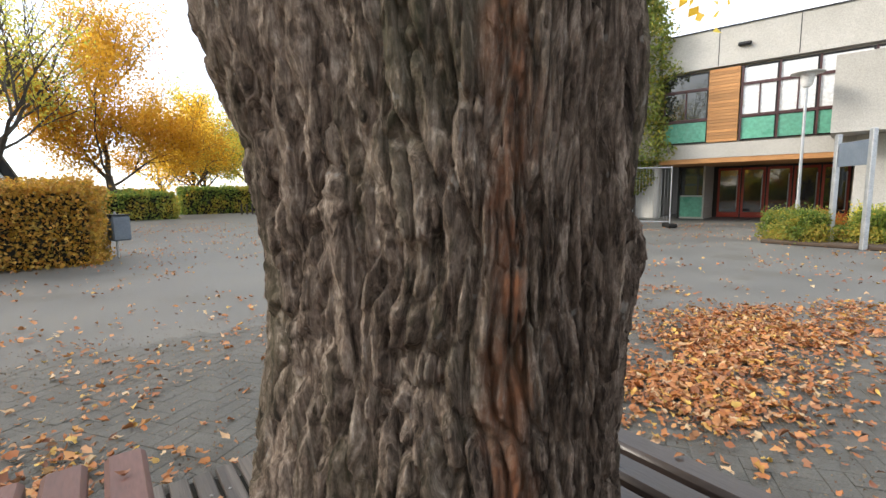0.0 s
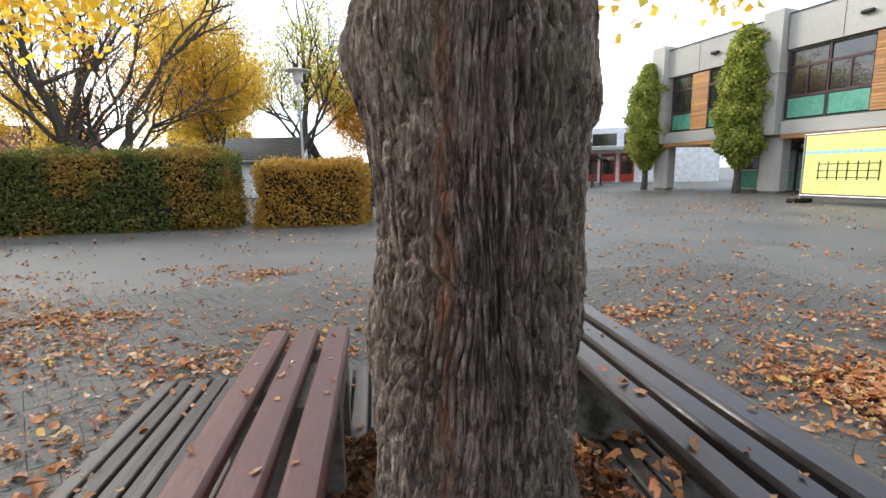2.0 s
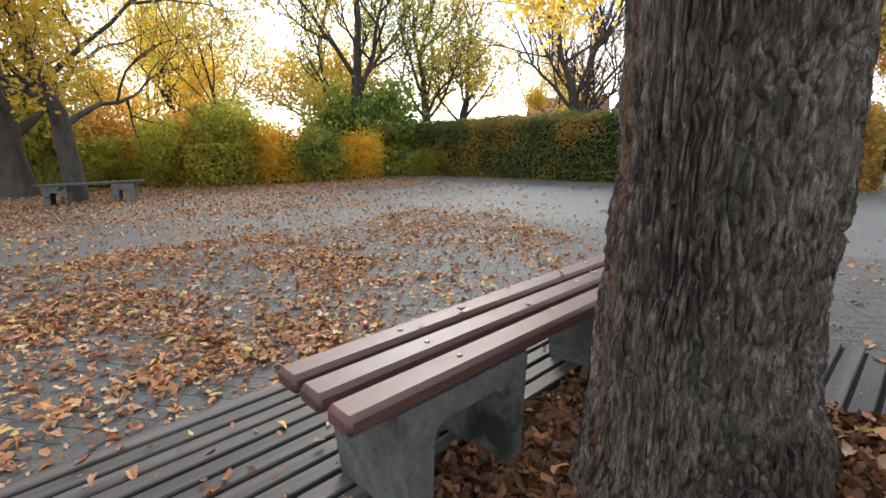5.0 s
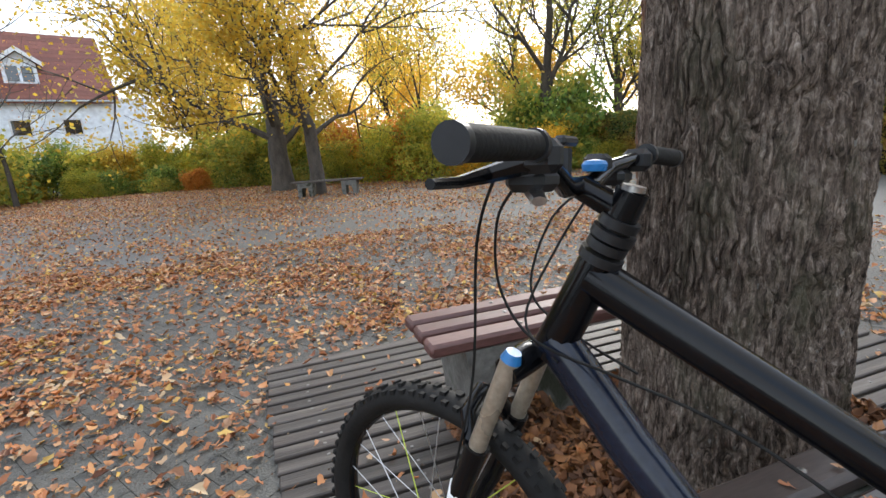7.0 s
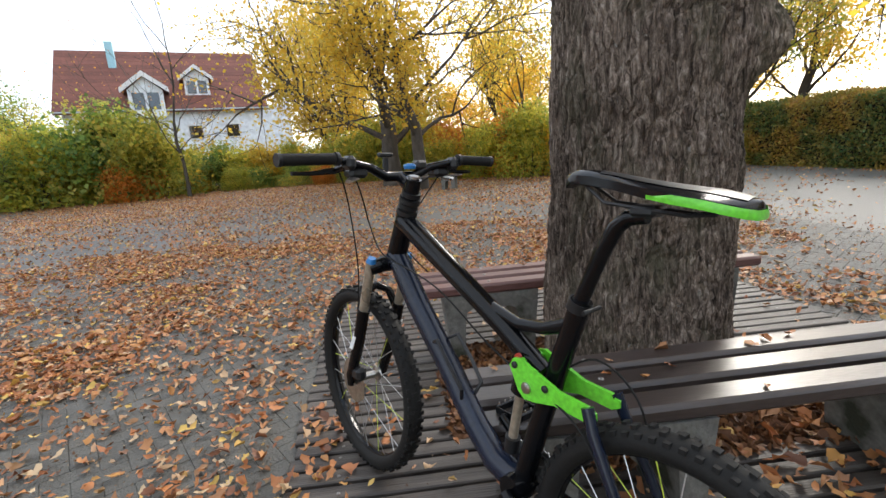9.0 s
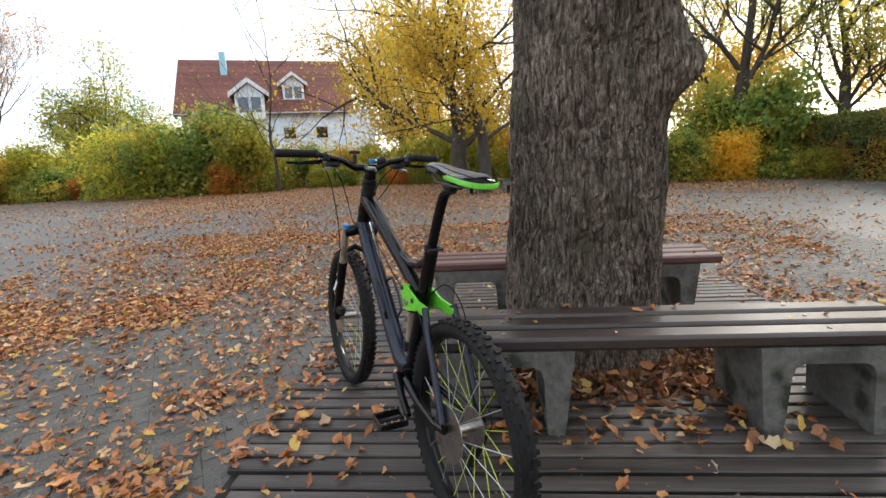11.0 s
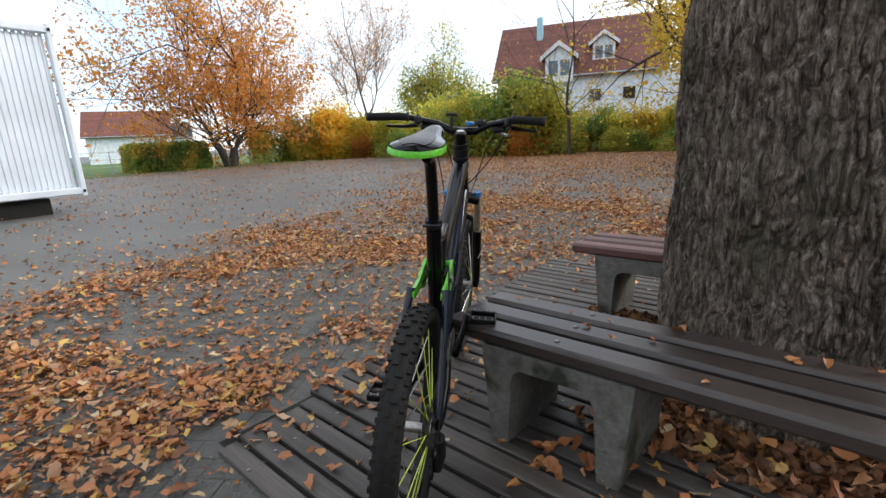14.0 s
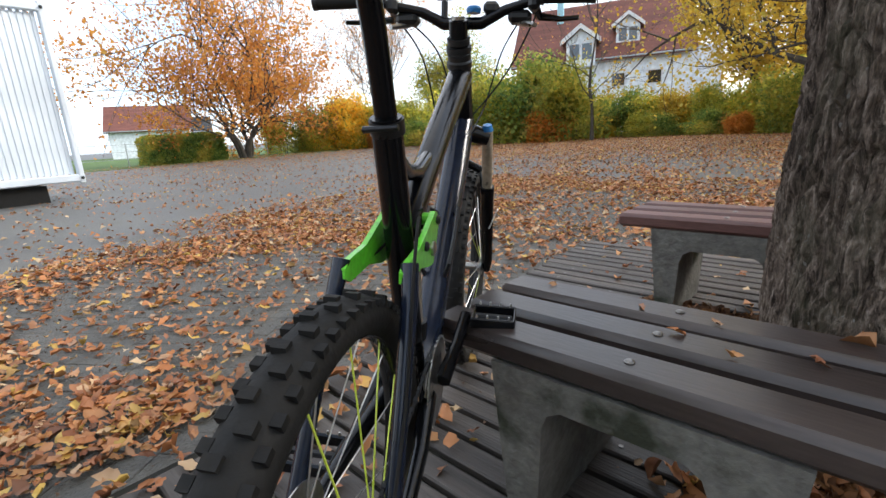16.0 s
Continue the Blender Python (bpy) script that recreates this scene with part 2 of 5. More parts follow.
M_container = mk("white_container_paint", [(0.72, 0.79, 0.86), (0.75, 0.81, 0.87)], 0.3, 0.5, 0.02, 0.8)
# the bright sky mirrored in some panes, painted as a white base colour
M_skypane = mk("white_sky_pane", [(0.74, 0.76, 0.78), (0.8, 0.81, 0.82)], 1.5, 0.25, 0.02, 9, coat=0.6)
M_plaster = mk("white_plaster", [(0.80, 0.85, 0.9), (0.86, 0.9, 0.94)], 0.4, 0.85, 0.05, 3)
M_tile = mk("red_brown_roof_tile", [(0.15, 0.052, 0.038), (0.21, 0.078, 0.055)], 1.5, 0.75, 0.3, 12, rnd="object", spread=0.15)
M_grass = mk("lawn", [(0.06, 0.12, 0.02), (0.11, 0.19, 0.035)], 1.0, 0.9, 0.5, 40)
M_soil = mk("leaf_litter_soil", [(0.045, 0.03, 0.02), (0.09, 0.06, 0.04)], 8, 0.95, 0.7, 50)
# near-black colour standing in for shade inside hedges and under the deck
M_shade = mk("painted_shade", [(0.008, 0.008, 0.005), (0.018, 0.016, 0.009)], 5, 0.95, 0.4, 30)
M_red = mk("red_lacquer", [(0.36, 0.03, 0.02), (0.45, 0.05, 0.03)], 3, 0.4, 0.03, 30)
M_bluegrey = mk("grey_blue_bin", [(0.10, 0.13, 0.17), (0.14, 0.17, 0.21)], 4, 0.5, 0.05, 50)
L_ground = leafmat("fallen_leaf", [(0.13, 0.05, 0.025), (0.36, 0.125, 0.04), (0.50, 0.20, 0.065), (0.20, 0.075, 0.035), (0.58, 0.30, 0.11), (0.42, 0.145, 0.045), (0.66, 0.44, 0.10), (0.16, 0.065, 0.035), (0.52, 0.235, 0.085), (0.30, 0.105, 0.04), (0.60, 0.45, 0.27), (0.44, 0.17, 0.055), (0.25, 0.085, 0.035)], 0.55, 0.12, 0.0)
L_crumb = leafmat("leaf_crumb", [(0.05, 0.035, 0.025), (0.16, 0.09, 0.05), (0.09, 0.05, 0.03), (0.30, 0.22, 0.13), (0.06, 0.04, 0.03)], 0.8, 0.0, 0.0)
L_darkbrown = leafmat("dark_brown_leaf", [(0.07, 0.032, 0.016), (0.14, 0.06, 0.025), (0.22, 0.09, 0.03), (0.10, 0.045, 0.02), (0.30, 0.13, 0.04), (0.17, 0.07, 0.03)], 0.7, 0.05, 0.0)
L_yellow = leafmat("yellow_leaf", [(0.86, 0.56, 0.06), (0.88, 0.62, 0.08), (0.78, 0.46, 0.04), (0.66, 0.54, 0.09), (0.9, 0.68, 0.14)], 0.5, 0.72)
L_orange = leafmat("orange_leaf", [(0.78, 0.42, 0.03), (0.82, 0.48, 0.04), (0.66, 0.32, 0.03), (0.82, 0.52, 0.07)], 0.5, 0.72)
L_rust = leafmat("rust_leaf", [(0.66, 0.27, 0.05), (0.74, 0.34, 0.06), (0.5, 0.18, 0.04), (0.72, 0.42, 0.10)], 0.5, 0.72)
L_ygreen = leafmat("yellow_green_leaf", [(0.50, 0.52, 0.09), (0.78, 0.66, 0.10), (0.30, 0.40, 0.07), (0.86, 0.64, 0.10), (0.48, 0.52, 0.10)], 0.5, 0.72, patch=[(0.20, 0.30, 0.06), (0.34, 0.40, 0.08), (0.62, 0.54, 0.09), (0.14, 0.22, 0.05)])
L_green = leafmat("green_leaf", [(0.13, 0.23, 0.05), (0.22, 0.33, 0.06), (0.42, 0.46, 0.09), (0.10, 0.18, 0.04), (0.17, 0.26, 0.06)], 0.5, 0.58, patch=[(0.74, 0.58, 0.09), (0.34, 0.40, 0.08), (0.62, 0.40, 0.07), (0.5, 0.5, 0.1)])
L_hedge = leafmat("autumn_hedge_leaf", [(0.07, 0.15, 0.05), (0.15, 0.22, 0.05), (0.30, 0.26, 0.06), (0.10, 0.18, 0.05), (0.42, 0.30, 0.06)], 0.5, 0.45, patch=[(0.48, 0.25, 0.06), (0.60, 0.38, 0.07), (0.36, 0.18, 0.05), (0.66, 0.5, 0.08), (0.26, 0.2, 0.05)])
L_hedge2 = leafmat("golden_hedge_leaf", [(0.58, 0.32, 0.05), (0.48, 0.27, 0.05), (0.66, 0.42, 0.07), (0.28, 0.22, 0.05), (0.52, 0.24, 0.05)], 0.5, 0.45)
L_poplar = leafmat("poplar_leaf", [(0.15, 0.22, 0.045), (0.26, 0.33, 0.06), (0.38, 0.4, 0.08), (0.11, 0.16, 0.035), (0.62, 0.5, 0.08)], 0.5, 0.45)


# ---- mesh tools ----
class MB:
    """Collects vertices and faces of one mesh."""

    def __init__(self):
        self.v, self.f = [], []

    def add(self, vs, fs):
        o = len(self.v)
        self.v.extend(tuple(p) for p in vs)
        self.f.extend(tuple(i + o for i in q) for q in fs)
        return self

    def tube(self, pts, radii, n=8, flat=1.0):
        pts = [Vector(p) for p in pts]
        if isinstance(radii, (int, float)):
            radii = [radii] * len(pts)
        vs, fs = [], []
        t0 = (pts[1] - pts[0]).normalized()
        a = t0.orthogonal().normalized() if abs(t0.z) > 0.9 else t0.cross(Vector((0, 0, 1))).normalized()
        for k, p in enumerate(pts):
            t = (pts[min(k + 1, len(pts) - 1)] - pts[max(k - 1, 0)]).normalized()
            a = (a - t * a.dot(t)).normalized()
            b = t.cross(a)
            for j in range(n):
                w = 2 * math.pi * j / n
                vs.append(p + radii[k] * (a * math.cos(w) * flat + b * math.sin(w)))
        for k in range(len(pts) - 1):
            for j in range(n):
                fs.append((k * n + j, k * n + (j + 1) % n, (k + 1) * n + (j + 1) % n, (k + 1) * n + j))
        fs.append(tuple(range(n))[::-1])
        fs.append(tuple(range((len(pts) - 1) * n, len(pts) * n)))
        return self.add(vs, fs)

    def box(self, c, s, b=0.0, m=None):
        hx, hy, hz = s[0] / 2, s[1] / 2, s[2] / 2
        c = Vector(c)
        if b <= 0:
            vs = [Vector((x * hx, y * hy, z * hz)) for z in (-1, 1) for y in (-1, 1) for x in (-1, 1)]
            fs = [(0, 2, 3, 1), (4, 5, 7, 6), (0, 1, 5, 4), (2, 6, 7, 3), (0, 4, 6, 2), (1, 3, 7, 5)]
        else:
            vs, fs = [], []
            for z in (-1, 1):
                for y in (-1, 1):
                    for x in (-1, 1):
                        vs += [Vector((x * hx, y * (hy - b), z * (hz - b))), Vector((x * (hx - b), y * hy, z * (hz - b))), Vector((x * (hx - b), y * (hy - b), z * hz))]
            bm = bmesh.new()
            for p in vs:
                bm.verts.new(p)
            bmesh.ops.convex_hull(bm, input=bm.verts)
            bmesh.ops.dissolve_limit(bm, angle_limit=0.01, verts=bm.verts, edges=bm.edges)
            bm.verts.index_update()
            vs = [p.co.copy() for p in bm.verts]
            fs = [tuple(p.index for p in q.verts) for q in bm.faces]
            bm.free()
        vs = [c + p for p in vs]
        if m is not None:
            vs = [m @ p for p in vs]
        return self.add(vs, fs)

    def prism(self, poly, depth, m):
        """A polygon in local x, z, thick along local y from 0 to depth, moved by m."""
        n = len(poly)
        vs = [m @ Vector((x, 0, z)) for x, z in poly] + [m @ Vector((x, depth, z)) for x, z in poly]
        fs = [tuple(range(n)), tuple(range(n, 2 * n))[::-1]] + [(k, n + k, n + (k + 1) % n, (k + 1) % n) for k in range(n)]
        return self.add(vs, fs)

    def lathe(self, prof, n, m):
        """A profile of (radius, height) turned about local z."""
        vs = [m @ Vector((r * math.cos(2 * math.pi * j / n), r * math.sin(2 * math.pi * j / n), z)) for r, z in prof for j in range(n)]
        fs = [(k * n + j, k * n + (j + 1) % n, (k + 1) * n + (j + 1) % n, (k + 1) * n + j) for k in range(len(prof) - 1) for j in range(n)]
        fs += [tuple(range(n))[::-1], tuple(range((len(prof) - 1) * n, len(prof) * n))]
        return self.add(vs, fs)

    def ring(self, R, r, m, n=48, k=10, flat=1.0):
        vs, fs = [], []
        for a in range(n):
            w = 2 * math.pi * a / n
            for b in range(k):
                u = 2 * math.pi * b / k
                d = R + r * math.cos(u)
                vs.append(m @ Vector((d * math.cos(w), r * flat * math.sin(u), d * math.sin(w))))
                fs.append((a * k + b, a * k + (b + 1) % k, (a + 1) % n * k + (b + 1) % k, (a + 1) % n * k + b))
        return self.add(vs, fs)

    def mesh(self, name, mat, smooth=False):
        me = bpy.data.meshes.new(name)
        me.from_pydata([tuple(p) for p in self.v], [], self.f)
        bm = bmesh.new()
        bm.from_mesh(me)
        bmesh.ops.recalc_face_normals(bm, faces=bm.faces)
        bm.to_mesh(me)
        bm.free()
        if mat:
            me.materials.append(mat)
        if smooth:
            me.shade_smooth()
            me.set_sharp_from_angle(angle=radians(38))
        return me


def part(name, mb, material, parent, label="", smooth=False):
    ob = new(name, mb.mesh(name, material, smooth) if isinstance(mb, MB) else mb)
    ob.parent = parent
    return tagged(ob, label) if label else ob


def thing(name, m, label, category, group="", kind=""):
    ob = new(name)
    ob.matrix_world = m
    return tagged(ob, label, category, group, kind)


def solo(name, mb, material, label, category, m=None, group="", kind="", smooth=False):
    ob = new(name, mb.mesh(name, material, smooth) if isinstance(mb, MB) else mb)
    if m is not None:
        ob.matrix_world = m
    return tagged(ob, label, category, group, kind)


I4 = Matrix.Identity(4)
RNG = np.random.default_rng(5)


def fast_mesh(name, verts, faces, mat):
    me = bpy.data.meshes.new(name)
    k = faces.shape[1]
    me.vertices.add(len(verts))
    me.vertices.foreach_set("co", verts.astype(np.float32).ravel())
    me.loops.add(faces.size)
    me.loops.foreach_set("vertex_index", faces.astype(np.int32).ravel())
    me.polygons.add(len(faces))
    me.polygons.foreach_set("loop_start", np.arange(0, faces.size, k, dtype=np.int32))
    me.update(calc_edges=True)
    me.materials.append(mat)
    return me


def leafmesh(name, pos, nrm, size, mat, rng, curl=0.25):
    """Many small leaf blades, each bent across its diagonal, at pos with normals nrm."""
    n = len(pos)
    u = np.cross(nrm, rng.normal(size=(n, 3)))
    u /= np.linalg.norm(u, axis=1)[:, None] + 1e-9
    w = np.cross(nrm, u)
    s = size[:, None]
    c = (curl * rng.uniform(-0.3, 1.0, n) * size)[:, None]
    k = rng.uniform(0.3, 0.46, n)[:, None]
    m = rng.uniform(-0.15, 0.15, n)[:, None]
    verts = np.stack([pos - u * s * 0.5, pos + u * s * m + w * s * k + nrm * c, pos + u * s * 0.5, pos - u * s * m - w * s * k + nrm * c], 1).reshape(-1, 3)
    faces = np.arange(n)[:, None] * 4 + np.arange(4)
    return fast_mesh(name, verts, faces, mat)


def dryleafmesh(name, pos, nrm, size, mat, rng, curl=0.6):
    """Dry fallen leaves: lobed outline round a middle point, cupped, rolled and crumpled."""
    n = len(pos)
    u = np.cross(nrm, rng.normal(size=(n, 3)))
    u /= np.linalg.norm(u, axis=1)[:, None] + 1e-9
    w = np.cross(nrm, u)
    ou = np.array([-0.5, -0.36, -0.10, 0.04, 0.17, 0.5, 0.17, 0.04, -0.10, -0.36, 0.0])
    ow = np.array([0.0, 0.27, 0.29, 0.37, 0.24, 0.0, -0.24, -0.37, -0.29, -0.27, 0.0])
    au = ou + rng.normal(size=(n, 11)) * 0.05
    aw = (ow + rng.normal(size=(n, 11)) * 0.05) * rng.uniform(0.6, 1.15, (n, 1))
    roll, cup = rng.uniform(-0.4, 1.9, (n, 1)) * curl, rng.uniform(-0.3, 1.1, (n, 1)) * curl
    h = np.abs(aw) * roll + au ** 2 * cup * 1.6 + rng.normal(size=(n, 11)) * 0.07
    aw = aw * (1 - 0.35 * np.clip(roll, 0, 1))
    h -= h.min(1, keepdims=True)
    s = size[:, None, None]
    verts = (pos[:, None] + s * (u[:, None] * au[..., None] + w[:, None] * aw[..., None] + nrm[:, None] * h[..., None])).reshape(-1, 3)
    tri = np.array([(10, k, (k + 1) % 10) for k in range(10)])
    faces = (np.arange(n)[:, None, None] * 11 + tri).reshape(-1, 3)
    return fast_mesh(name, verts, faces, mat)


def unit(rng, n):
    d = rng.normal(size=(n, 3))
    return d / np.linalg.norm(d, axis=1)[:, None]


def vnoise(x, y, s, seed=0):
    """Smooth value noise on arrays."""
    x, y = np.asarray(x) / s + 100 + seed * 17.3, np.asarray(y) / s + 100 + seed * 7.7
    xi, yi = np.floor(x).astype(int), np.floor(y).astype(int)
    fx, fy = x - xi, y - yi
    fx, fy = fx * fx * (3 - 2 * fx), fy * fy * (3 - 2 * fy)

    def h(a, b):
        q = np.sin(a * 127.1 + b * 311.7 + seed * 13.1) * 43758.5453
        return q - np.floor(q)

    return (h(xi, yi) * (1 - fx) + h(xi + 1, yi) * fx) * (1 - fy) + (h(xi, yi + 1) * (1 - fx) + h(xi + 1, yi + 1) * fx) * fy

# ---- ground ----
gm = MB()
R = [0, 3, 6, 10, 16, 25, 40, 70, 130, 300, 900]
gv = [(0, 0, 0)] + [(r * math.cos(a * math.pi / 24), r * math.sin(a * math.pi / 24), 0) for r in R[1:] for a in range(48)]
gf = [(0, 1 + a, 1 + (a + 1) % 48) for a in range(48)]
gf += [(1 + k * 48 + a, 1 + (k + 1) * 48 + a, 1 + (k + 1) * 48 + (a + 1) % 48, 1 + k * 48 + (a + 1) % 48) for k in range(len(R) - 2) for a in range(48)]
gm.add(gv, gf)
solo("ground", gm, M_ground, "grey asphalt schoolyard strewn with autumn leaves", "ground", kind="structure")
lawn = MB().box((-14, -58, 0.01), (46, 60, 0.02))
solo("lawn", lawn, M_grass, "green mown lawn beyond the asphalt", "lawn", kind="structure")

# ---- paving near the deck: herringbone blocks ----
def paver_mesh():
    return MB().box((0, 0, 0), (0.1985, 0.0985, 0.02), 0.0025).mesh("paver", M_paver)


def herringbone(x0, y0, x1, y1):
    c, s_ = math.cos(0.6), math.sin(0.6)
    for i in range(-90, 90):
        for j in range(-60, 60):
            for k in (0, 1):
                a, b, r = (0.1 * i + 0.2 * j + 0.1, 0.1 * i - 0.2 * j + 0.05, 0) if k == 0 else (0.1 * i + 0.2 * j + 0.05, 0.1 * i - 0.2 * j + 0.2, 90)
                x, y = a * c - b * s_, a * s_ + b * c
                if x0 < x < x1 and y0 < y < y1 and not (-0.99 < x < 2.05 and -0.93 + 0.055 * (x + 1) + (0.06 if x > 1.6 else 0) < y < 2.18):
                    yield x, y, r + math.degrees(0.6)


M_paver = mk("grey_paver", [(0.07, 0.069, 0.061), (0.095, 0.093, 0.083), (0.125, 0.121, 0.107)], 2.2, 0.6, 0.9, 95, rnd="", dist=0.012, stain=((0.075, 0.071, 0.06), 2.4, 0.55))
paving = thing("pavement", I4, "grey herringbone paving blocks around the deck", "paving", kind="structure")
pm, rest, count = paver_mesh(), MB(), 0
cell = MB().box((0, 0, 0), (0.1985, 0.0985, 0.02), 0.0025)
random.seed(3)
for x, y, r in herringbone(-4.2, -4.0, 4.6, 4.6):
    m = pose(x, y, -0.0045 + random.uniform(-0.0012, 0.0012), random.uniform(-0.22, 0.22), random.uniform(-0.22, 0.22), r)
    if -2.1 < x < -1.05 and -1.6 < y < 1.4 and count < 290:
        ob = new("paver", pm)
        ob.parent, ob.matrix_local, count = paving, m, count + 1
    else:
        rest.add([m @ Vector(p) for p in cell.v], cell.f)
part("paver_field", rest, M_paver, paving)["kind"] = "stuff"

# ---- the big tree ----
TC = (0.508, 0.722)


def trunk_support(th, z):
    """Half width of the trunk towards the angle th at the height z."""
    r = 0.333 + 0.02 * max(0, 0.5 - z) / 0.5 + 0.08 * math.exp(-max(z, 0) / 0.09)
    return r - 0.062 * math.cos(2 * th) + 0.016 * math.sin(2 * th)


# angle, height, angular width, height width and depth of each burl, hollow and root
BULGES = (
    (1.10, 1.54, 0.34, 0.13, 0.165), (1.15, 1.72, 0.40, 0.16, 0.07), (2.0, 1.52, 0.45, 0.28, 0.04), (2.9, 1.5, 0.25, 0.2, 0.05),
    (2.75, 0.55, 0.16, 0.09, 0.05), (6.15, 0.88, 0.10, 0.08, 0.012), (5.6, 1.45, 0.3, 0.25, 0.015), (5.95, 1.35, 0.12, 0.10, 0.02),
    (2.85, 0.95, 0.25, 0.45, 0.02), (3.42, 0.98, 0.25, 0.35, -0.03), (5.27, 1.15, 0.10, 0.06, 0.02), (5.35, 0.9, 0.35, 0.45, -0.028),
    (4.75, 1.85, 0.7, 0.4, -0.045), (3.12, 1.49, 0.28, 0.10, 0.035), (2.95, 1.5, 0.2, 0.13, 0.02), (6.1, 1.5, 0.25, 0.2, 0.03), (3.5, 0.42, 0.5, 0.33, 0.045),
    (4.4, 0.45, 0.35, 0.4, 0.04), (6.2, 0.55, 0.25, 0.33, -0.025), (0.05, 0.18, 0.14, 0.12, 0.06), (2.95, 0.72, 0.2, 0.15, 0.04),
    (0.9, 0.8, 0.4, 0.7, 0.018), (4.9, 0.9, 0.06, 0.6, -0.02), (4.65, 1.1, 0.05, 0.5, -0.016), (1.1, 1.54, 0.10, 0.05, -0.02),
)


def build_trunk():
    nth = 640
    z = np.concatenate([np.linspace(-0.05, 1.95, 400), np.linspace(2.0, 2.6, 10)])
    nz = len(z)
    th = np.linspace(0, 2 * np.pi, nth, endpoint=False)
    vs = np.zeros((nz, nth, 3))
    for i, zz in enumerate(z):
        h = np.array([trunk_support(t, zz) for t in th])
        dh = (np.roll(h, -1) - np.roll(h, 1)) / (2 * (th[1] - th[0]))
        px = h * np.cos(th) - dh * np.sin(th)
        py = h * np.sin(th) + dh * np.cos(th)
        # the burl high on the far side, the low burl, and the swelling shoulders
        for bt, bz, wt, wz, amp in BULGES:
            d = (th - bt + np.pi) % (2 * np.pi) - np.pi
            g = amp * np.exp(-(d / wt) ** 2 - ((zz - bz) / wz) ** 2)
            px, py = px + g * np.cos(th), py + g * np.sin(th)
        vs[i, :, 0], vs[i, :, 1], vs[i, :, 2] = TC[0] + px, TC[1] + py, zz
    # bark relief: upright plates that wander and interlock, furrows between them, and cross cracks
    T, Z = np.meshgrid(th, z)
    X, Y = np.cos(T) * 0.34, np.sin(T) * 0.34
    rel = np.zeros_like(T)
    for i in range(nz):
        for j in range(nth):
            p = Vector((X[i, j], Y[i, j], Z[i, j]))
            wob = noise.noise(p * 5.0) * 1.2
            wob2 = noise.noise(p * 17.0) * 0.45
            d = noise.voronoi(Vector((p.x * 40 + wob + wob2, p.y * 40 - wob + wob2, p.z * 4.2 + wob * 0.6)))[0]
            plate = min(1.0, (d[1] - d[0]) / 0.30)
            q = Vector((p.x * 95 + wob, p.y * 95 - wob, p.z * 9))
            b = max(0.0, 1 - abs(noise.noise(q)) * 2.4)
            c = max(0.0, 1 - abs(noise.noise(Vector((p.x * 26 + 7, p.y * 26, p.z * 13 + wob)))) * 5.0)
            deep = 0.6 + 0.9 * max(0.0, noise.noise(p * 3.0 + Vector((4, 1, 2))) + 0.35)
            rel[i, j] = 0.019 * deep * plate - 0.012 - 0.007 * b * b - 0.004 * c + 0.014 * noise.noise(p * 4.5) + 0.003 * noise.noise(p * 130)
    vs[:, :, 0] += rel * np.cos(T)
    vs[:, :, 1] += rel * np.sin(T)
    idx = np.arange(nz * nth).reshape(nz, nth)
    nxt = np.roll(idx, -1, 1)
    f = np.stack([idx[:-1], nxt[:-1], nxt[1:], idx[1:]], -1).reshape(-1, 4)
    me = bpy.data.meshes.new("trunk")
    me.from_pydata(vs.reshape(-1, 3).tolist(), [], f.tolist())
    me.materials.append(M_bark)
    me.shade_smooth()
    return me


def grow(rng, start, heading, length, r, depth, up=0.25, spread=0.7, out=None, tips=None, sides=6, kids=(2, 4)):
    """Limbs that taper, bend and fork; the ends and upper stretches go into tips."""
    pts, d = [Vector(start)], Vector(heading).normalized()
    steps = 4
    for k in range(steps):
        d = (d + Vector(rng.normal(size=3)) * 0.16 + Vector((0, 0, up * 0.25))).normalized()
        pts.append(pts[-1] + d * length / steps)
    radii = [max(0.006, r * (1 - 0.5 * k / steps)) for k in range(steps + 1)]
    out.tube(pts, radii, sides)
    if depth <= 1 and rng.uniform() < 0.82:
        tips.extend((p, r) for p in pts[1:])
    if depth == 0:
        return
    for k in range(int(rng.integers(kids[0], kids[1] + 1))):
        w = rng.uniform(0.35, 1.0)
        i = min(int(w * steps), steps - 1)
        p = pts[i].lerp(pts[i + 1], w * steps - i)
        side = Vector(rng.normal(size=3))
        side = (side - d * side.dot(d)).normalized()
        nd = (d * (1 - spread * 0.5) + side * spread + Vector((0, 0, up * 0.5))).normalized()
        grow(rng, p, nd, length * rng.uniform(0.4, 0.95), r * 0.52, depth - 1, up, spread, out, tips, max(3, sides - 1), kids)
    grow(rng, pts[-1], d, length * 0.7, r * 0.5, depth - 1, up, spread, out, tips, max(3, sides - 1), kids)


def crown_mesh(name, tips, per, lo, hi, spread, mat, rng):
    p = np.array([tuple(t[0]) for t in tips])
    p = np.repeat(p, per, 0)
    p = p + rng.normal(size=p.shape) * spread
    return leafmesh(name, p, unit(rng, len(p)), rng.uniform(lo, hi, len(p)), mat, rng)


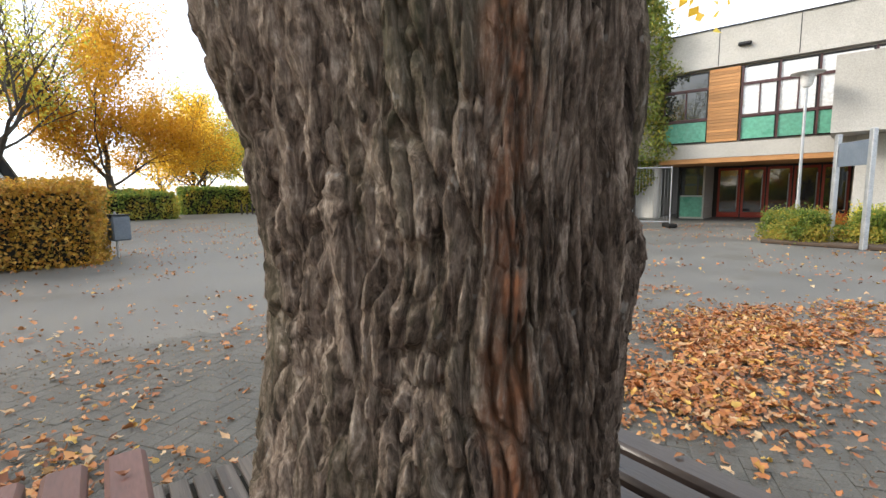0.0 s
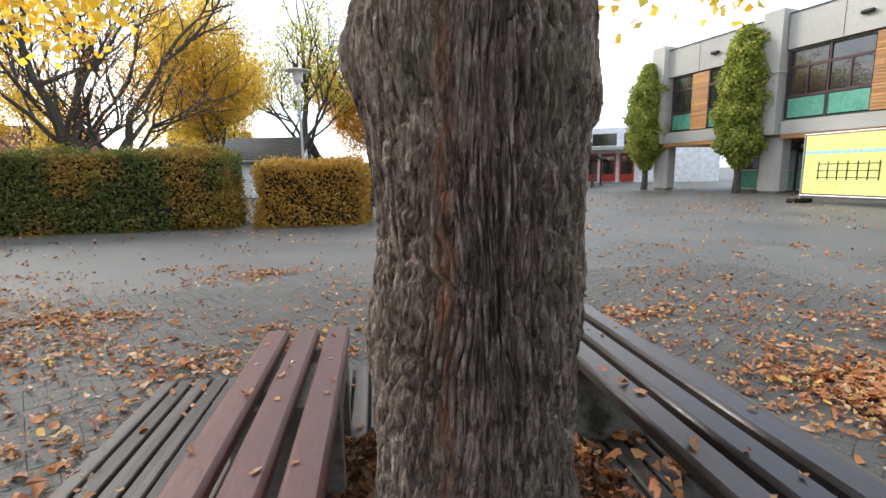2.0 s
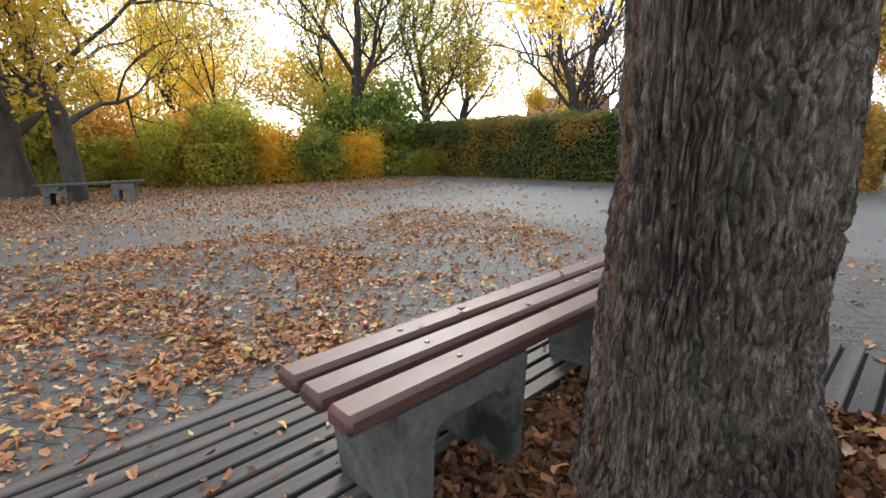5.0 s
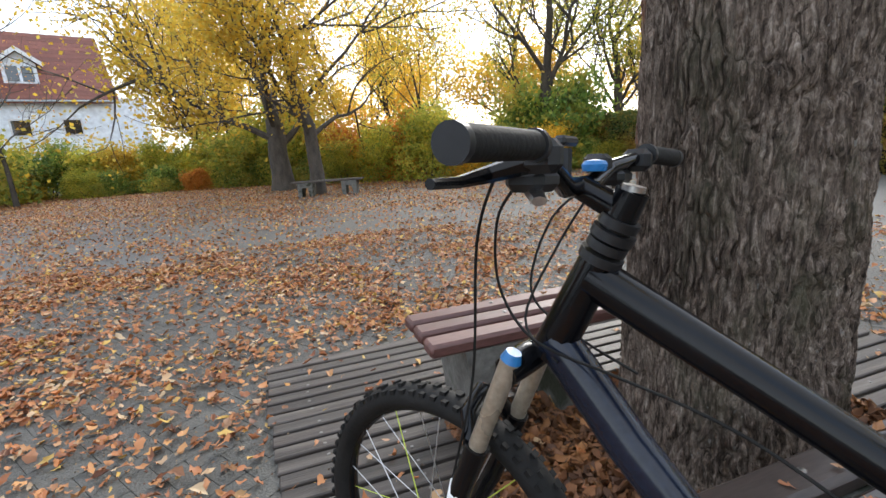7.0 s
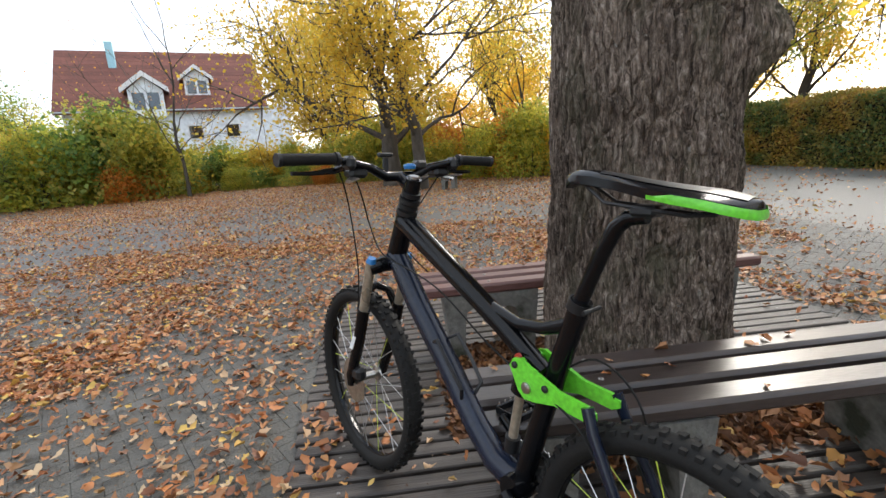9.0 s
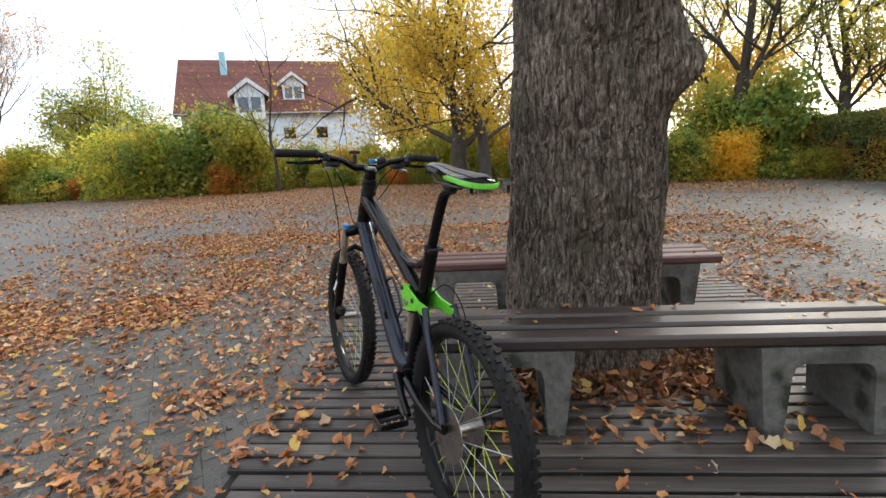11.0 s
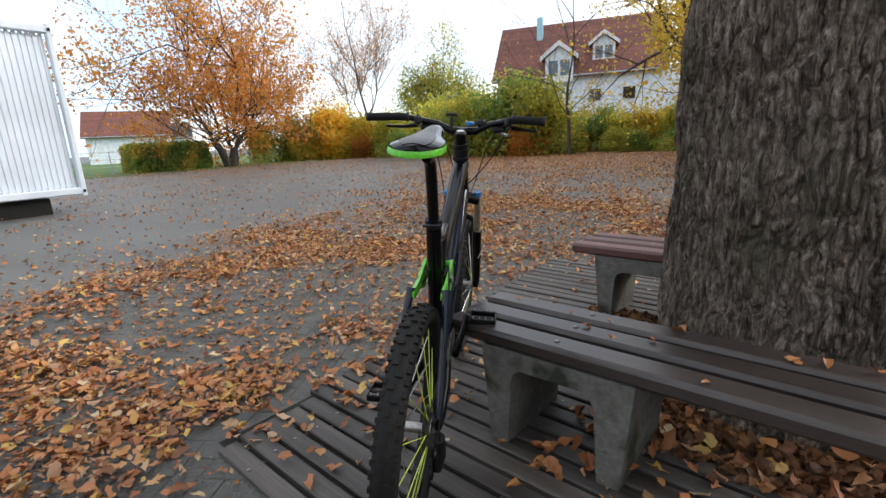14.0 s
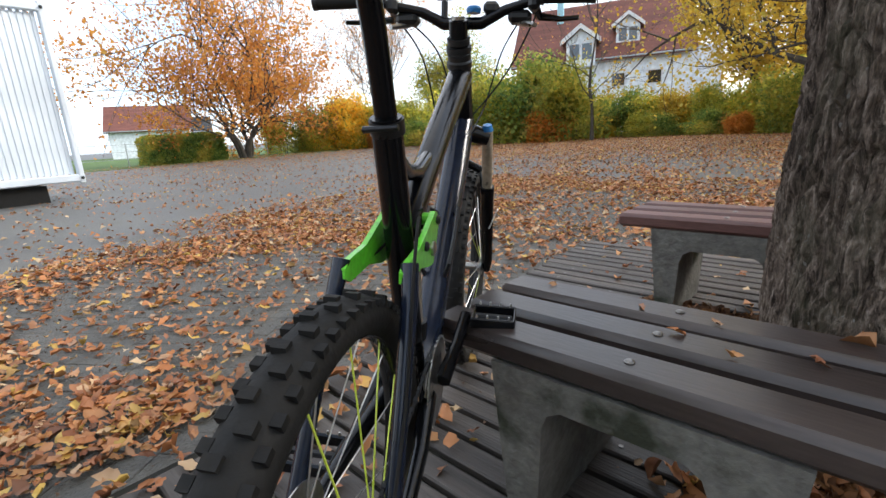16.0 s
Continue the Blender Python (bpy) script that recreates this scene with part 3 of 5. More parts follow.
HANG = ((4.2, 2.0, 3.0), (4.3, 1.8, 3.05), (4.1, 0.9, 2.75), (-3.9, 6.0, 3.2), (-3.3, 6.3, 3.05), (-3.6, 5.2, 3.1), (-2.2, 4.6, 2.85), (-3.9, 6.5, 2.9), (-4.4, 6.2, 3.3), (-3.0, 5.9, 3.3), (3.0, 3.8, 2.9), (3.4, 3.4, 2.8), (2.3, 3.9, 2.8))
big = thing("lime_tree", I4, "old tree with deeply furrowed grey-brown bark and burls, yellow leaves", "tree")
part("trunk", build_trunk(), None, big)
rng = np.random.default_rng(11)
tips = []
for a, l in ((0.4, 3.0), (1.6, 3.2), (2.7, 2.8), (3.7, 3.0), (5.0, 3.0), (5.8, 2.8)):
    limb = MB()
    grow(rng, (TC[0] + 0.1 * math.cos(a), TC[1] + 0.1 * math.sin(a), 2.45), (math.cos(a) * 0.55, math.sin(a) * 0.55, 1.3), l, 0.13, 3, 0.5, 0.6, limb, tips)
    part("limb", limb, M_limb, big)
for tx, ty, tz in HANG:
    end = Vector((tx, ty, tz + 0.15))
    top = Vector((TC[0] + (tx - TC[0]) * 0.55, TC[1] + (ty - TC[1]) * 0.55, 4.6))
    part("twig", MB().tube([top, top.lerp(end, 0.5) + Vector((0, 0, 0.35)), end], [0.03, 0.015, 0.005], 5), M_limb, big)
    tips.extend([(top.lerp(end, u) + Vector((0, 0, 0.2 * (1 - u))), 0.01) for u in (0.75, 0.85, 0.92, 1.0)])
    tips.extend([(end, 0.01)] * 2)
part("crown", crown_mesh("crown", tips, 26, 0.08, 0.14, 0.22, L_yellow, rng), None, big)

# ---- deck of slats round the tree ----
deck = thing("wooden_deck", I4, "low deck of weathered grey timber slats around the tree", "deck", kind="structure")
slat_w, pitch = 0.073, 0.0915
slat_meshes = {}


def slat(x, y0, y1, dz):
    key = round(y1 - y0, 2)
    if key not in slat_meshes:
        slat_meshes[key] = MB().box((0, 0, 0), (slat_w, key, 0.035), 0.005).mesh("slat", M_deck)
    ob = new("slat", slat_meshes[key])
    ob.parent = deck
    ob.matrix_local = pose(x, (y0 + y1) / 2, 0.0075 + dz, 0, 0, random.uniform(-0.15, 0.15))
    for ys in (y0 + 0.2, y1 - 0.2):
        scr = new("screw", SCREW)
        scr.parent = deck
        scr.location = (x + random.uniform(-0.02, 0.02), ys, 0.0255 + dz)


SCREW = MB().lathe([(0.007, 0), (0.007, 0.002), (0.004, 0.003)], 8, I4).mesh("screw", M_bolt)
k = 0
x = -0.985
while x < 2.06:
    near = -1.0 + 0.055 * (x + 1) + (0.06 if x > 1.6 else 0) + random.uniform(-0.012, 0.012)
    far = 2.22 + random.uniform(-0.012, 0.012)
    dz = random.uniform(-0.002, 0.003)
    if -0.07 < x < 1.1:
        slat(x, near, -0.22 if x < 0.8 else 0.3, dz)
        slat(x, 1.42, far, dz)
    else:
        slat(x, near, far, dz)
    x += pitch
# near-black bearers and sheet: the shade of deep slat gaps put into colour
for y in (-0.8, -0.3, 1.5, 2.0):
    part("bearer", MB().box((0.54, y, -0.003), (3.0, 0.07, 0.02)), M_shade, deck)
solo("gap_shade_sheet", MB().box((0.54, 0.71, -0.002), (3.02, 2.96, 0.012)), M_shade, "near-black sheet painting the shade in the deck gaps", "soil", kind="structure")
pit = MB().box((0.52, 0.6, 0.006), (1.2, 1.66, 0.012))
solo("tree_pit", pit, M_soil, "dark soil pit filled with dry leaves", "soil", kind="structure")

# ---- benches ----
def bench(m, planks, plank_z, mat, y0, y1, frames, label, worn):
    b = thing("bench", m, label, "bench", "benches around the tree")
    for x in planks:
        ob = part("plank", MB().box((0, 0, 0), (0.106, y1 - y0, 0.058), 0.014), mat, b, worn, smooth=True)
        ob.matrix_local = pose(x, (y0 + y1) / 2, plank_z - 0.029)
    top = plank_z - 0.0585
    mid = sum(planks) / len(planks)
    for y in frames:
        poly = [(-0.235, 0.02), (-0.165, 0.02), (-0.15, 0.27), (-0.138, 0.305), (-0.11, 0.322), (0.11, 0.322), (0.138, 0.305), (0.15, 0.27), (0.165, 0.02), (0.235, 0.02), (0.27, top), (-0.27, top)]
        mm = pose(mid - 0.19, y, 0, 0, 0, 90) @ pose(0, -0.38, 0)
        part("concrete_support", MB().prism(poly, 0.38, mm), M_concrete, b, "stained concrete trestle with two tapered legs")
        for x in planks:
            part("bolt", MB().lathe([(0.0095, 0), (0.01, 0.002), (0.007, 0.0045), (0.002, 0.0055)], 12, pose(x, y, plank_z)), M_bolt, b, smooth=True)
    return b


bench(I4, (-0.252, -0.113, 0.031), 0.462, M_redplank, -0.325, 1.70, (0.09, 1.29), "wooden bench with three red-brown planks on concrete supports", "red-brown painted plank")
bench(I4, (1.063, 1.200, 1.341), 0.445, M_brownplank, -0.22, 1.87, (0.229, 1.464), "wooden bench with three dark brown planks on concrete supports", "dark brown painted plank")

# ---- fallen leaves ----
def litter(name, n, box, seed, keep, lo, hi, z=0.008, label="", tilt=0.3, mat=None, shape=dryleafmesh):
    rng = np.random.default_rng(seed)
    x, y = rng.uniform(box[0], box[2], n), rng.uniform(box[1], box[3], n)
    sel = rng.uniform(size=n) < keep(x, y)
    x, y = x[sel], y[sel]
    nn = rng.normal(size=(len(x), 3)) * tilt
    nn[:, 2] = 1
    nn /= np.linalg.norm(nn, axis=1)[:, None]
    pos = np.stack([x, y, z + rng.uniform(0, 0.02 if z < 0.4 else 0.001, len(x))], 1)
    me = shape(name, pos, nn, lo + (hi - lo) * rng.uniform(0, 1, len(x)) ** 1.5, mat or L_ground, rng, 0.6)
    return solo(name, me, None, label or "fallen brown, orange and yellow autumn leaves", "leaves", kind="stuff")


def on_deck(x, y):
    return (x > -1.0) & (x < 2.08) & (y > -0.97) & (y < 2.2)


PILES = (
    (3.6, 1.55, 0.95, 0.55, 0.85), (4.5, 1.7, 0.8, 0.5, 0.7), (2.7, 1.2, 0.4, 0.45, 0.45), (2.2, 2.85, 0.4, 0.14, 0.4), (5.8, 1.2, 0.8, 0.4, 0.4),
    (-1.08, 5.3, 0.28, 0.12, 0.6), (-1.05, 2.6, 0.4, 0.25, 0.6), (-2.8, 3.8, 0.45, 0.25, 0.5), (-1.9, 3.75, 0.4, 0.14, 0.5), (-0.2, 2.5, 0.5, 0.16, 0.4),
    (0.9, -1.22, 1.5, 0.2, 0.8), (-1.2, -1.3, 0.8, 0.3, 0.35), (2.0, -1.25, 0.4, 0.3, 0.4), (2.25, -2.2, 0.5, 0.35, 0.25), (1.0, -2.4, 0.9, 0.6, 0.16), (0.5, -3.6, 0.9, 0.5, 0.18), (-1.5, -0.2, 0.22, 0.9, 0.22),
)


def density(x, y):
    a = vnoise(x, y, 0.95, 1) * 0.42 + vnoise(x, y, 0.4, 2) * 0.36 + vnoise(x, y, 0.15, 9) * 0.22
    d = np.clip((a - 0.45) * 3.6, 0, 1) * 0.4 + 0.012
    west = np.clip((-x * 0.6 - y * 0.9 + 3.0) / 4, 0, 1)
    d = d * (0.2 + 0.9 * west) + 0.11 * west + 0.16 * np.clip((-x - 6) / 5, 0, 1) * np.clip((6 - y) / 5, 0.2, 1)
    line = -3.2 + 0.58 * (x - 3)
    d = d * (0.16 + 0.84 * np.clip((y - line) / 2.0 + 0.5, 0, 1))
    for cx, cy, rx, ry, s in PILES:
        d = d + s * np.exp(-((x - cx) / rx) ** 2 - ((y - cy) / ry) ** 2) * np.clip((a - 0.3) * 3.2, 0.05, 1.2)
    return np.where(on_deck(x, y), 0.006, d)


litter("fallen_leaves", 300000, (-5, -5.5, 6.5, 6), 3, density, 0.028, 0.076)
litter("fallen_leaves", 1500000, (-26, -32, 18, 24), 4, lambda x, y: np.where((x > -5) & (x < 6.5) & (y > -5.5) & (y < 6), 0, density(x, y) * 0.95), 0.035, 0.075, 0.012, tilt=0.45, shape=leafmesh)
litter("leaf_crumbs", 60000, (-4.5, -4.5, 5, 5), 12, lambda x, y: np.where(on_deck(x, y), 0.12, 0.3 + 0.7 * vnoise(x, y, 0.8, 6)), 0.006, 0.02, 0.009, "crumbs of dry leaves and seeds on the paving", 0.5, L_crumb, leafmesh)
litter("deck_leaves", 560, (-0.95, -0.95, 2.0, 2.15), 8, lambda x, y: 0.12 + 0.8 * vnoise(x, y, 0.5, 5) ** 2, 0.03, 0.075, 0.028, "scattered dry leaves on the wooden deck")
litter("deck_edge_leaves", 420, (0.4, -0.92, 2.0, -0.2), 18, lambda x, y: 0.9 * np.exp(-((y + 0.85) / 0.2) ** 2) + 0.1, 0.035, 0.08, 0.028, "dry leaves drifted onto the deck's edge")
litter("pit_leaves", 5200, (-0.09, -0.24, 1.12, 1.43), 6, lambda x, y: np.where((x > 0.78) & (y < 0.28), 0.0, 1.0), 0.04, 0.085, 0.012, "dry brown leaves heaped in the tree pit", 0.7, L_darkbrown)
litter("pit_leaves", 420, (0.2, 0.2, 1.5, 1.5), 16, lambda x, y: np.where((x > 0.9) & (y > 0.2), 0.75, 0.25), 0.045, 0.09, 0.035, "orange and yellow leaves drifted under the bench", 0.5)

litter("bench_leaves", 150, (1.02, -0.15, 1.385, 1.8), 21, lambda x, y: np.where((np.abs(x - 1.063) < 0.035) | (np.abs(x - 1.2) < 0.035) | (np.abs(x - 1.341) < 0.035), 0.18, 0.0), 0.03, 0.06, 0.447, "a few dry leaves lying on the dark brown bench", 0.1)
litter("bench_leaves", 60, (-0.3, -0.25, 0.08, 1.6), 22, lambda x, y: np.where((np.abs(x + 0.252) < 0.035) | (np.abs(x + 0.113) < 0.035) | (np.abs(x - 0.031) < 0.035), 0.2, 0.0), 0.025, 0.05, 0.464, "a few dry leaves lying on the red-brown bench", 0.1)

# ---- hedges and shrubs ----
def hedge(name, x0, y0, x1, y1, h, mat, seed, leaf=0.075, label="", n=None):
    rng = np.random.default_rng(seed)
    w, d = x1 - x0, y1 - y0
    t = thing(name, pose(x0, y0, 0), label, "hedge")
    # dark inner body paints the shade between the hedge leaves
    part("hedge_core", MB().box((w / 2, d / 2, h / 2 - 0.06), (w - 0.25, d - 0.25, h - 0.14), 0.1), M_shade, t)
    area = 2 * (w + d) * h + w * d
    n = n or int(area * 1250)
    face = rng.choice(5, n, p=np.array([w * h, w * h, d * h, d * h, w * d]) / area)
    a, b, c = rng.uniform(size=n), rng.uniform(size=n), rng.normal(size=n) * 0.07
    px = np.where(face < 2, a * w, np.where(face == 2, c, np.where(face == 3, w + c, a * w)))
    py = np.where(face == 0, c, np.where(face == 1, d + c, np.where(face < 4, a * d, b * d)))
    pz = np.where(face < 4, b * h, h + c)
    lump = (vnoise(px + pz, py - pz * 0.6, 0.5, seed) - 0.5) * 0.22
    px, py = px + np.where(face == 2, -lump, np.where(face == 3, lump, 0)), py + np.where(face == 0, -lump, np.where(face == 1, lump, 0))
    pz = np.maximum(pz + np.where(face == 4, lump * 0.8, 0), 0.02)
    pos = np.stack([px, py, pz], 1)
    part("foliage", leafmesh("foliage", pos, unit(rng, n), rng.uniform(leaf * 0.6, leaf * 1.2, n), mat, rng), None, t)
    return t


hedge("hedge", -13.8, 10.7, -3.15, 12.2, 1.75, L_hedge, 21, label="long trimmed hedge in green and rusty autumn leaves")
hedge("hedge", -2.45, 10.6, -0.05, 12.4, 1.45, L_hedge2, 22, label="short trimmed hedge turned golden brown")
hedge("hedge", -10.2, -32, -6.2, -29.4, 1.5, L_green, 23, leaf=0.14, label="low dark green hedge at the lawn")


def shrub_mesh(seed, mat, h=3.0, w=1.6, leaf=0.14, n=9000):
    rng = np.random.default_rng(seed)
    st, tips = MB(), []
    for k in range(7):
        a = rng.uniform(0, 6.28)
        grow(rng, (0.2 * math.cos(a), 0.2 * math.sin(a), 0), (0.45 * math.cos(a), 0.45 * math.sin(a), 1), h * 0.42, 0.03, 2, 0.35, 0.6, st, tips, 4)
    p = np.array([tuple(t[0]) for t in tips])
    p = p[rng.integers(0, len(p), n)] + rng.normal(size=(n, 3)) * np.array([0.24, 0.24, 0.22])
    low = n // 4
    a = rng.uniform(0, 6.28, low)
    r = w * np.sqrt(rng.uniform(0.1, 1, low))
    p[:low] = np.stack([r * np.cos(a), r * np.sin(a), rng.uniform(0.05, h * 0.5, low)], 1)
    p[:, 2] = np.abs(p[:, 2])
    return st.mesh("stem", M_limb), leafmesh("foliage", p, unit(rng, n), rng.uniform(leaf * 0.6, leaf * 1.25, n), mat, rng)


SHRUBS = [shrub_mesh(31 + k, mt, h, w) for k, (mt, h, w) in enumerate(((L_green, 3.0, 1.7), (L_ygreen, 3.3, 1.6), (L_yellow, 2.6, 1.4), (L_ygreen, 2.4, 1.7), (L_rust, 2.2, 1.3), (L_green, 2.2, 1.8)))]
SHRUB_LABEL = ("dense dark green shrub at the yard's edge", "tall yellow-green shrub at the yard's edge", "golden yellow shrub at the yard's edge", "spreading yellow-green shrub at the edge", "rust-red autumn shrub at the edge", "low dark green shrub at the edge")


def shrub(kind, x, y, s=1.0):
    t = thing("shrub", pose(x, y, 0, 0, 0, random.uniform(0, 360)), SHRUB_LABEL[kind], "shrub", "shrubs along the boundary")
    t.scale = (s, s, s * random.uniform(0.9, 1.1))
    for nm, me in zip(("stem", "foliage"), SHRUBS[kind]):
        part(nm, me, None, t)


random.seed(7)
edge = [(-12.6, 10.8), (-13.2, 8.4), (-14.0, 5.5), (-15.6, 3.0), (-19.5, 0), (-21.5, -4), (-22.5, -9), (-22.0, -14), (-21.8, -19), (-21.5, -24), (-19.5, -29), (-15, -33)]
for (ax, ay), (bx, by) in zip(edge, edge[1:]):
    n = max(2, int(math.hypot(bx - ax, by - ay) / 1.35))
    for k in range(n):
        u = k / n
        for row in range(2):
            shrub(random.choice((0, 1, 1, 2, 2, 3, 3, 4, 5)), ax + (bx - ax) * u - row * 1.7 + random.uniform(-0.5, 0.5), ay + (by - ay) * u + random.uniform(-0.5, 0.5), (random.uniform(0.55, 0.95) if row == 0 else random.uniform(0.95, 1.55)) * (0.82 if ay > 2 else (0.62 if -20 < ay < -3 else 1.0)))

for kind, sx, sy, sc in ((1, -20.6, -11.5, 1.25), (0, -20.8, -13.6, 1.45), (1, -20.4, -16.0, 1.3), (3, -20.6, -18.2, 1.5), (4, -19.8, -12.4, 0.9)):
    shrub(kind, sx, sy, sc)

# ---- trees ----
def tree(x, y, h, r, mat, seed, label, leaves=1.0, leaf=0.16, fork=0.35, stems=1, spread=0.75, lean=(0, 0), up=0.3, depth=3, cluster=0.36):
    rng = np.random.default_rng(seed)
    t = thing("tree", pose(x, y, 0), label, "tree", "trees round the yard")
    wood, tips = MB(), []
    for s in range(stems):
        a = 2 * math.pi * s / stems + rng.uniform(0, 1)
        off = 0.0 if stems == 1 else 0.22
        d = Vector((lean[0] + off * math.cos(a) * 1.6, lean[1] + off * math.sin(a) * 1.6, 1)).normalized()
        b = Vector((off * math.cos(a), off * math.sin(a), -0.05))
        pts = [b + d * (h * fork * k / 4) + Vector((rng.normal() * 0.04, rng.normal() * 0.04, 0)) * k for k in range(5)]
        wood.tube(pts, [r * 1.35, r * 1.05, r * 0.95, r * 0.9, r * 0.82], 10)
        nl = int(rng.integers(4, 6))
        for k in range(nl):
            w = 2 * math.pi * k / nl + rng.uniform(-0.4, 0.4)
            grow(rng, pts[2].lerp(pts[4], rng.uniform(0.1, 1)), (math.cos(w) * spread, math.sin(w) * spread, 0.8), h * (1 - fork) * rng.uniform(0.26, 0.5), r * 0.38, depth, up, 0.7, wood, tips, 6)
        grow(rng, pts[-1], d, h * (1 - fork) * 0.55, r * 0.62, depth, up, 0.65, wood, tips, 6)
    part("trunk", wood, M_limb, t, smooth=True)
    if leaves > 0:
        per = max(1, int(10 * leaves))
        part("crown", crown_mesh("crown", tips, per, leaf * 0.45, leaf * 0.9, cluster, mat, rng), None, t)
    return t


tree(0.8, 36, 10.5, 0.25, L_orange, 41, "round tree with dense orange-yellow crown", 3.0, 0.24, fork=0.25, cluster=0.6)
tree(7.5, 44, 8, 0.2, L_ygreen, 42, "small yellow-green tree beyond the yard", 2.0, 0.25, fork=0.25)
tree(-7.7, 24.4, 9, 0.18, L_yellow, 43, "yellow autumn tree behind the hedge", 1.2, 0.2)
tree(-3.8, 29.3, 11.5, 0.34, L_ygreen, 44, "large half-bare tree with dark limbs", 0.5, 0.2, fork=0.3)
tree(-14.6, 9.4, 10.5, 0.26, L_ygreen, 45, "dark-trunked tree with thinning yellow-green leaves", 0.5, 0.15, cluster=0.26)
tree(-9.1, 16.8, 9, 0.22, L_rust, 46, "several-stemmed dark tree with few rusty leaves", 0.1, 0.1, fork=0.3, stems=3)
tree(-8.3, 26.5, 9, 0.2, L_yellow, 47, "yellow-green tree behind the hedge", 1.2, 0.2)
tree(-16.0, 16.5, 9.5, 0.2, L_yellow, 48, "golden tree behind the hedge", 0.6, 0.2)
tree(-15.6, -0.6, 10.5, 0.34, L_yellow, 49, "broad tree with golden yellow crown", 0.7, 0.18, fork=0.24, spread=1.35, up=0.08, cluster=0.42)
tree(-12.7, 0.3, 9.0, 0.2, L_yellow, 50, "slender grey-trunked tree with yellow leaves beside a bench", 1.0, 0.16, fork=0.3, lean=(-0.02, -0.02), spread=1.25, up=0.12, cluster=0.4)
tree(-15.5, 4.6, 9, 0.07, L_ygreen, 51, "thin young tree with sparse leaves", 0.6, 0.13, depth=2)
tree(-19.6, -9.9, 9.5, 0.075, L_rust, 52, "thin tree with few rusty leaves before the house", 0.1, 0.1, depth=2)
tree(-21.0, 4.5, 10, 0.12, L_yellow, 53, "slim yellow tree behind the shrubs", 1.0, 0.16, depth=2)
tree(-23, -29.6, 11.5, 0.17, L_rust, 54, "nearly bare tree with a fan of thin limbs", 0.1, 0.16, fork=0.3, up=0.35, spread=0.9, depth=4, cluster=0.2)
tree(-16.5, -36, 10, 0.2, L_rust, 55, "half-bare reddish tree behind the shrubs", 0.3, 0.16)
tree(-11.4, -29.2, 11.5, 0.13, L_rust, 56, "several-stemmed tree with orange-red leaves", 0.3, 0.26, fork=0.2, stems=5, spread=1.5, up=0.2, cluster=0.28)
tree(8.9, 24.1, 7.2, 0.13, L_ygreen, 57, "young green-yellow tree standing in the asphalt", 1.4, 0.17, fork=0.33)
tree(-14.8, 13, 9, 0.2, L_ygreen, 58, "yellow-green tree at the hedge", 0.4, 0.16)
tree(-20, -16.5, 4.6, 0.1, L_green, 59, "small dark green tree", 2.0, 0.15, fork=0.2, depth=2)


def poplar(x, y, h, w, seed, label):
    rng = np.random.default_rng(seed)
    t = thing("columnar_tree", pose(x, y, 0), label, "tree", "columnar trees at the school")
    wood = MB()
    wood.tube([(0, 0, -0.02), (0.03, 0, 0.7), (0, 0.04, 1.6), (0, 0, h * 0.9)], [0.19, 0.15, 0.13, 0.02], 9)
    for k in range(26):
        a, z = rng.uniform(0, 6.28), rng.uniform(1.3, h * 0.75)
        wood.tube([(0, 0, z), (w * 0.5 * math.cos(a), w * 0.5 * math.sin(a), z + 0.6), (w * 0.75 * math.cos(a), w * 0.75 * math.sin(a), z + 1.5)], [0.04, 0.025, 0.008], 4)
    part("trunk", wood, M_limb, t)
    n = 22000
    z = rng.uniform(0, 1, n)
    prof = np.clip(np.minimum((z + 0.04) * 4.5, 1.0) * (1 - np.clip((z - 0.55) / 0.45, 0, 1) ** 3 * 0.8), 0.05, 1)
    a = rng.uniform(0, 6.28, n)
    lump = 0.62 + 0.75 * vnoise(a * 1.3, z * h, 0.6, seed)
    rr = w * prof * lump * np.sqrt(rng.uniform(0.25, 1, n))
    p = np.stack([rr * np.cos(a), rr * np.sin(a), 1.15 + z * (h - 1.15)], 1) + rng.normal(size=(n, 3)) * 0.06
    part("crown", leafmesh("crown", p, unit(rng, n), rng.uniform(0.08, 0.17, n), L_poplar, rng), None, t)


for tx, ty, th, mt, sd, lb in ((-26, -3, 9, L_yellow, 71, "tall golden tree behind the shrubs"), (-27, 5, 9, L_yellow, 72, "golden tree far behind the shrubs"), (-20, 11, 9, L_yellow, 73, "yellow tree behind the boundary shrubs"), (-26, -25, 8, L_ygreen, 74, "yellow-green tree beside the house"), (-24, -3.5, 8, L_yellow, 75, "bright yellow tree beside the house"), (4.5, 47, 9, L_orange, 76, "orange tree beyond the yard"), (11, 44, 10, L_ygreen, 77, "green-yellow tree behind the pavilion"), (6, 40, 8, L_yellow, 78, "yellow tree behind the pavilion"), (-12, 40, 10, L_yellow, 79, "far yellow tree beyond the hedge"), (-22, 34, 10, L_yellow, 80, "far golden tree beyond the hedge")):
    tree(tx, ty, th, 0.18, mt, sd, lb, 0.8, 0.22, fork=0.26, depth=3)
hedge("hedge", -0.6, 29.6, 3.4, 31.4, 1.4, L_green, 24, leaf=0.15, label="low green hedge far across the yard", n=6000)
hedge("hedge", 4.5, 36, 12, 38, 1.8, L_green, 25, leaf=0.18, label="green hedge behind the pavilion", n=9000)
hedge("hedge", -40, 40, 4, 43, 1.7, L_hedge, 26, leaf=0.25, label="long far hedge at the edge of the grounds", n=22000)

poplar(15.0, 23.6, 6.6, 0.95, 61, "columnar dark green tree before the school")
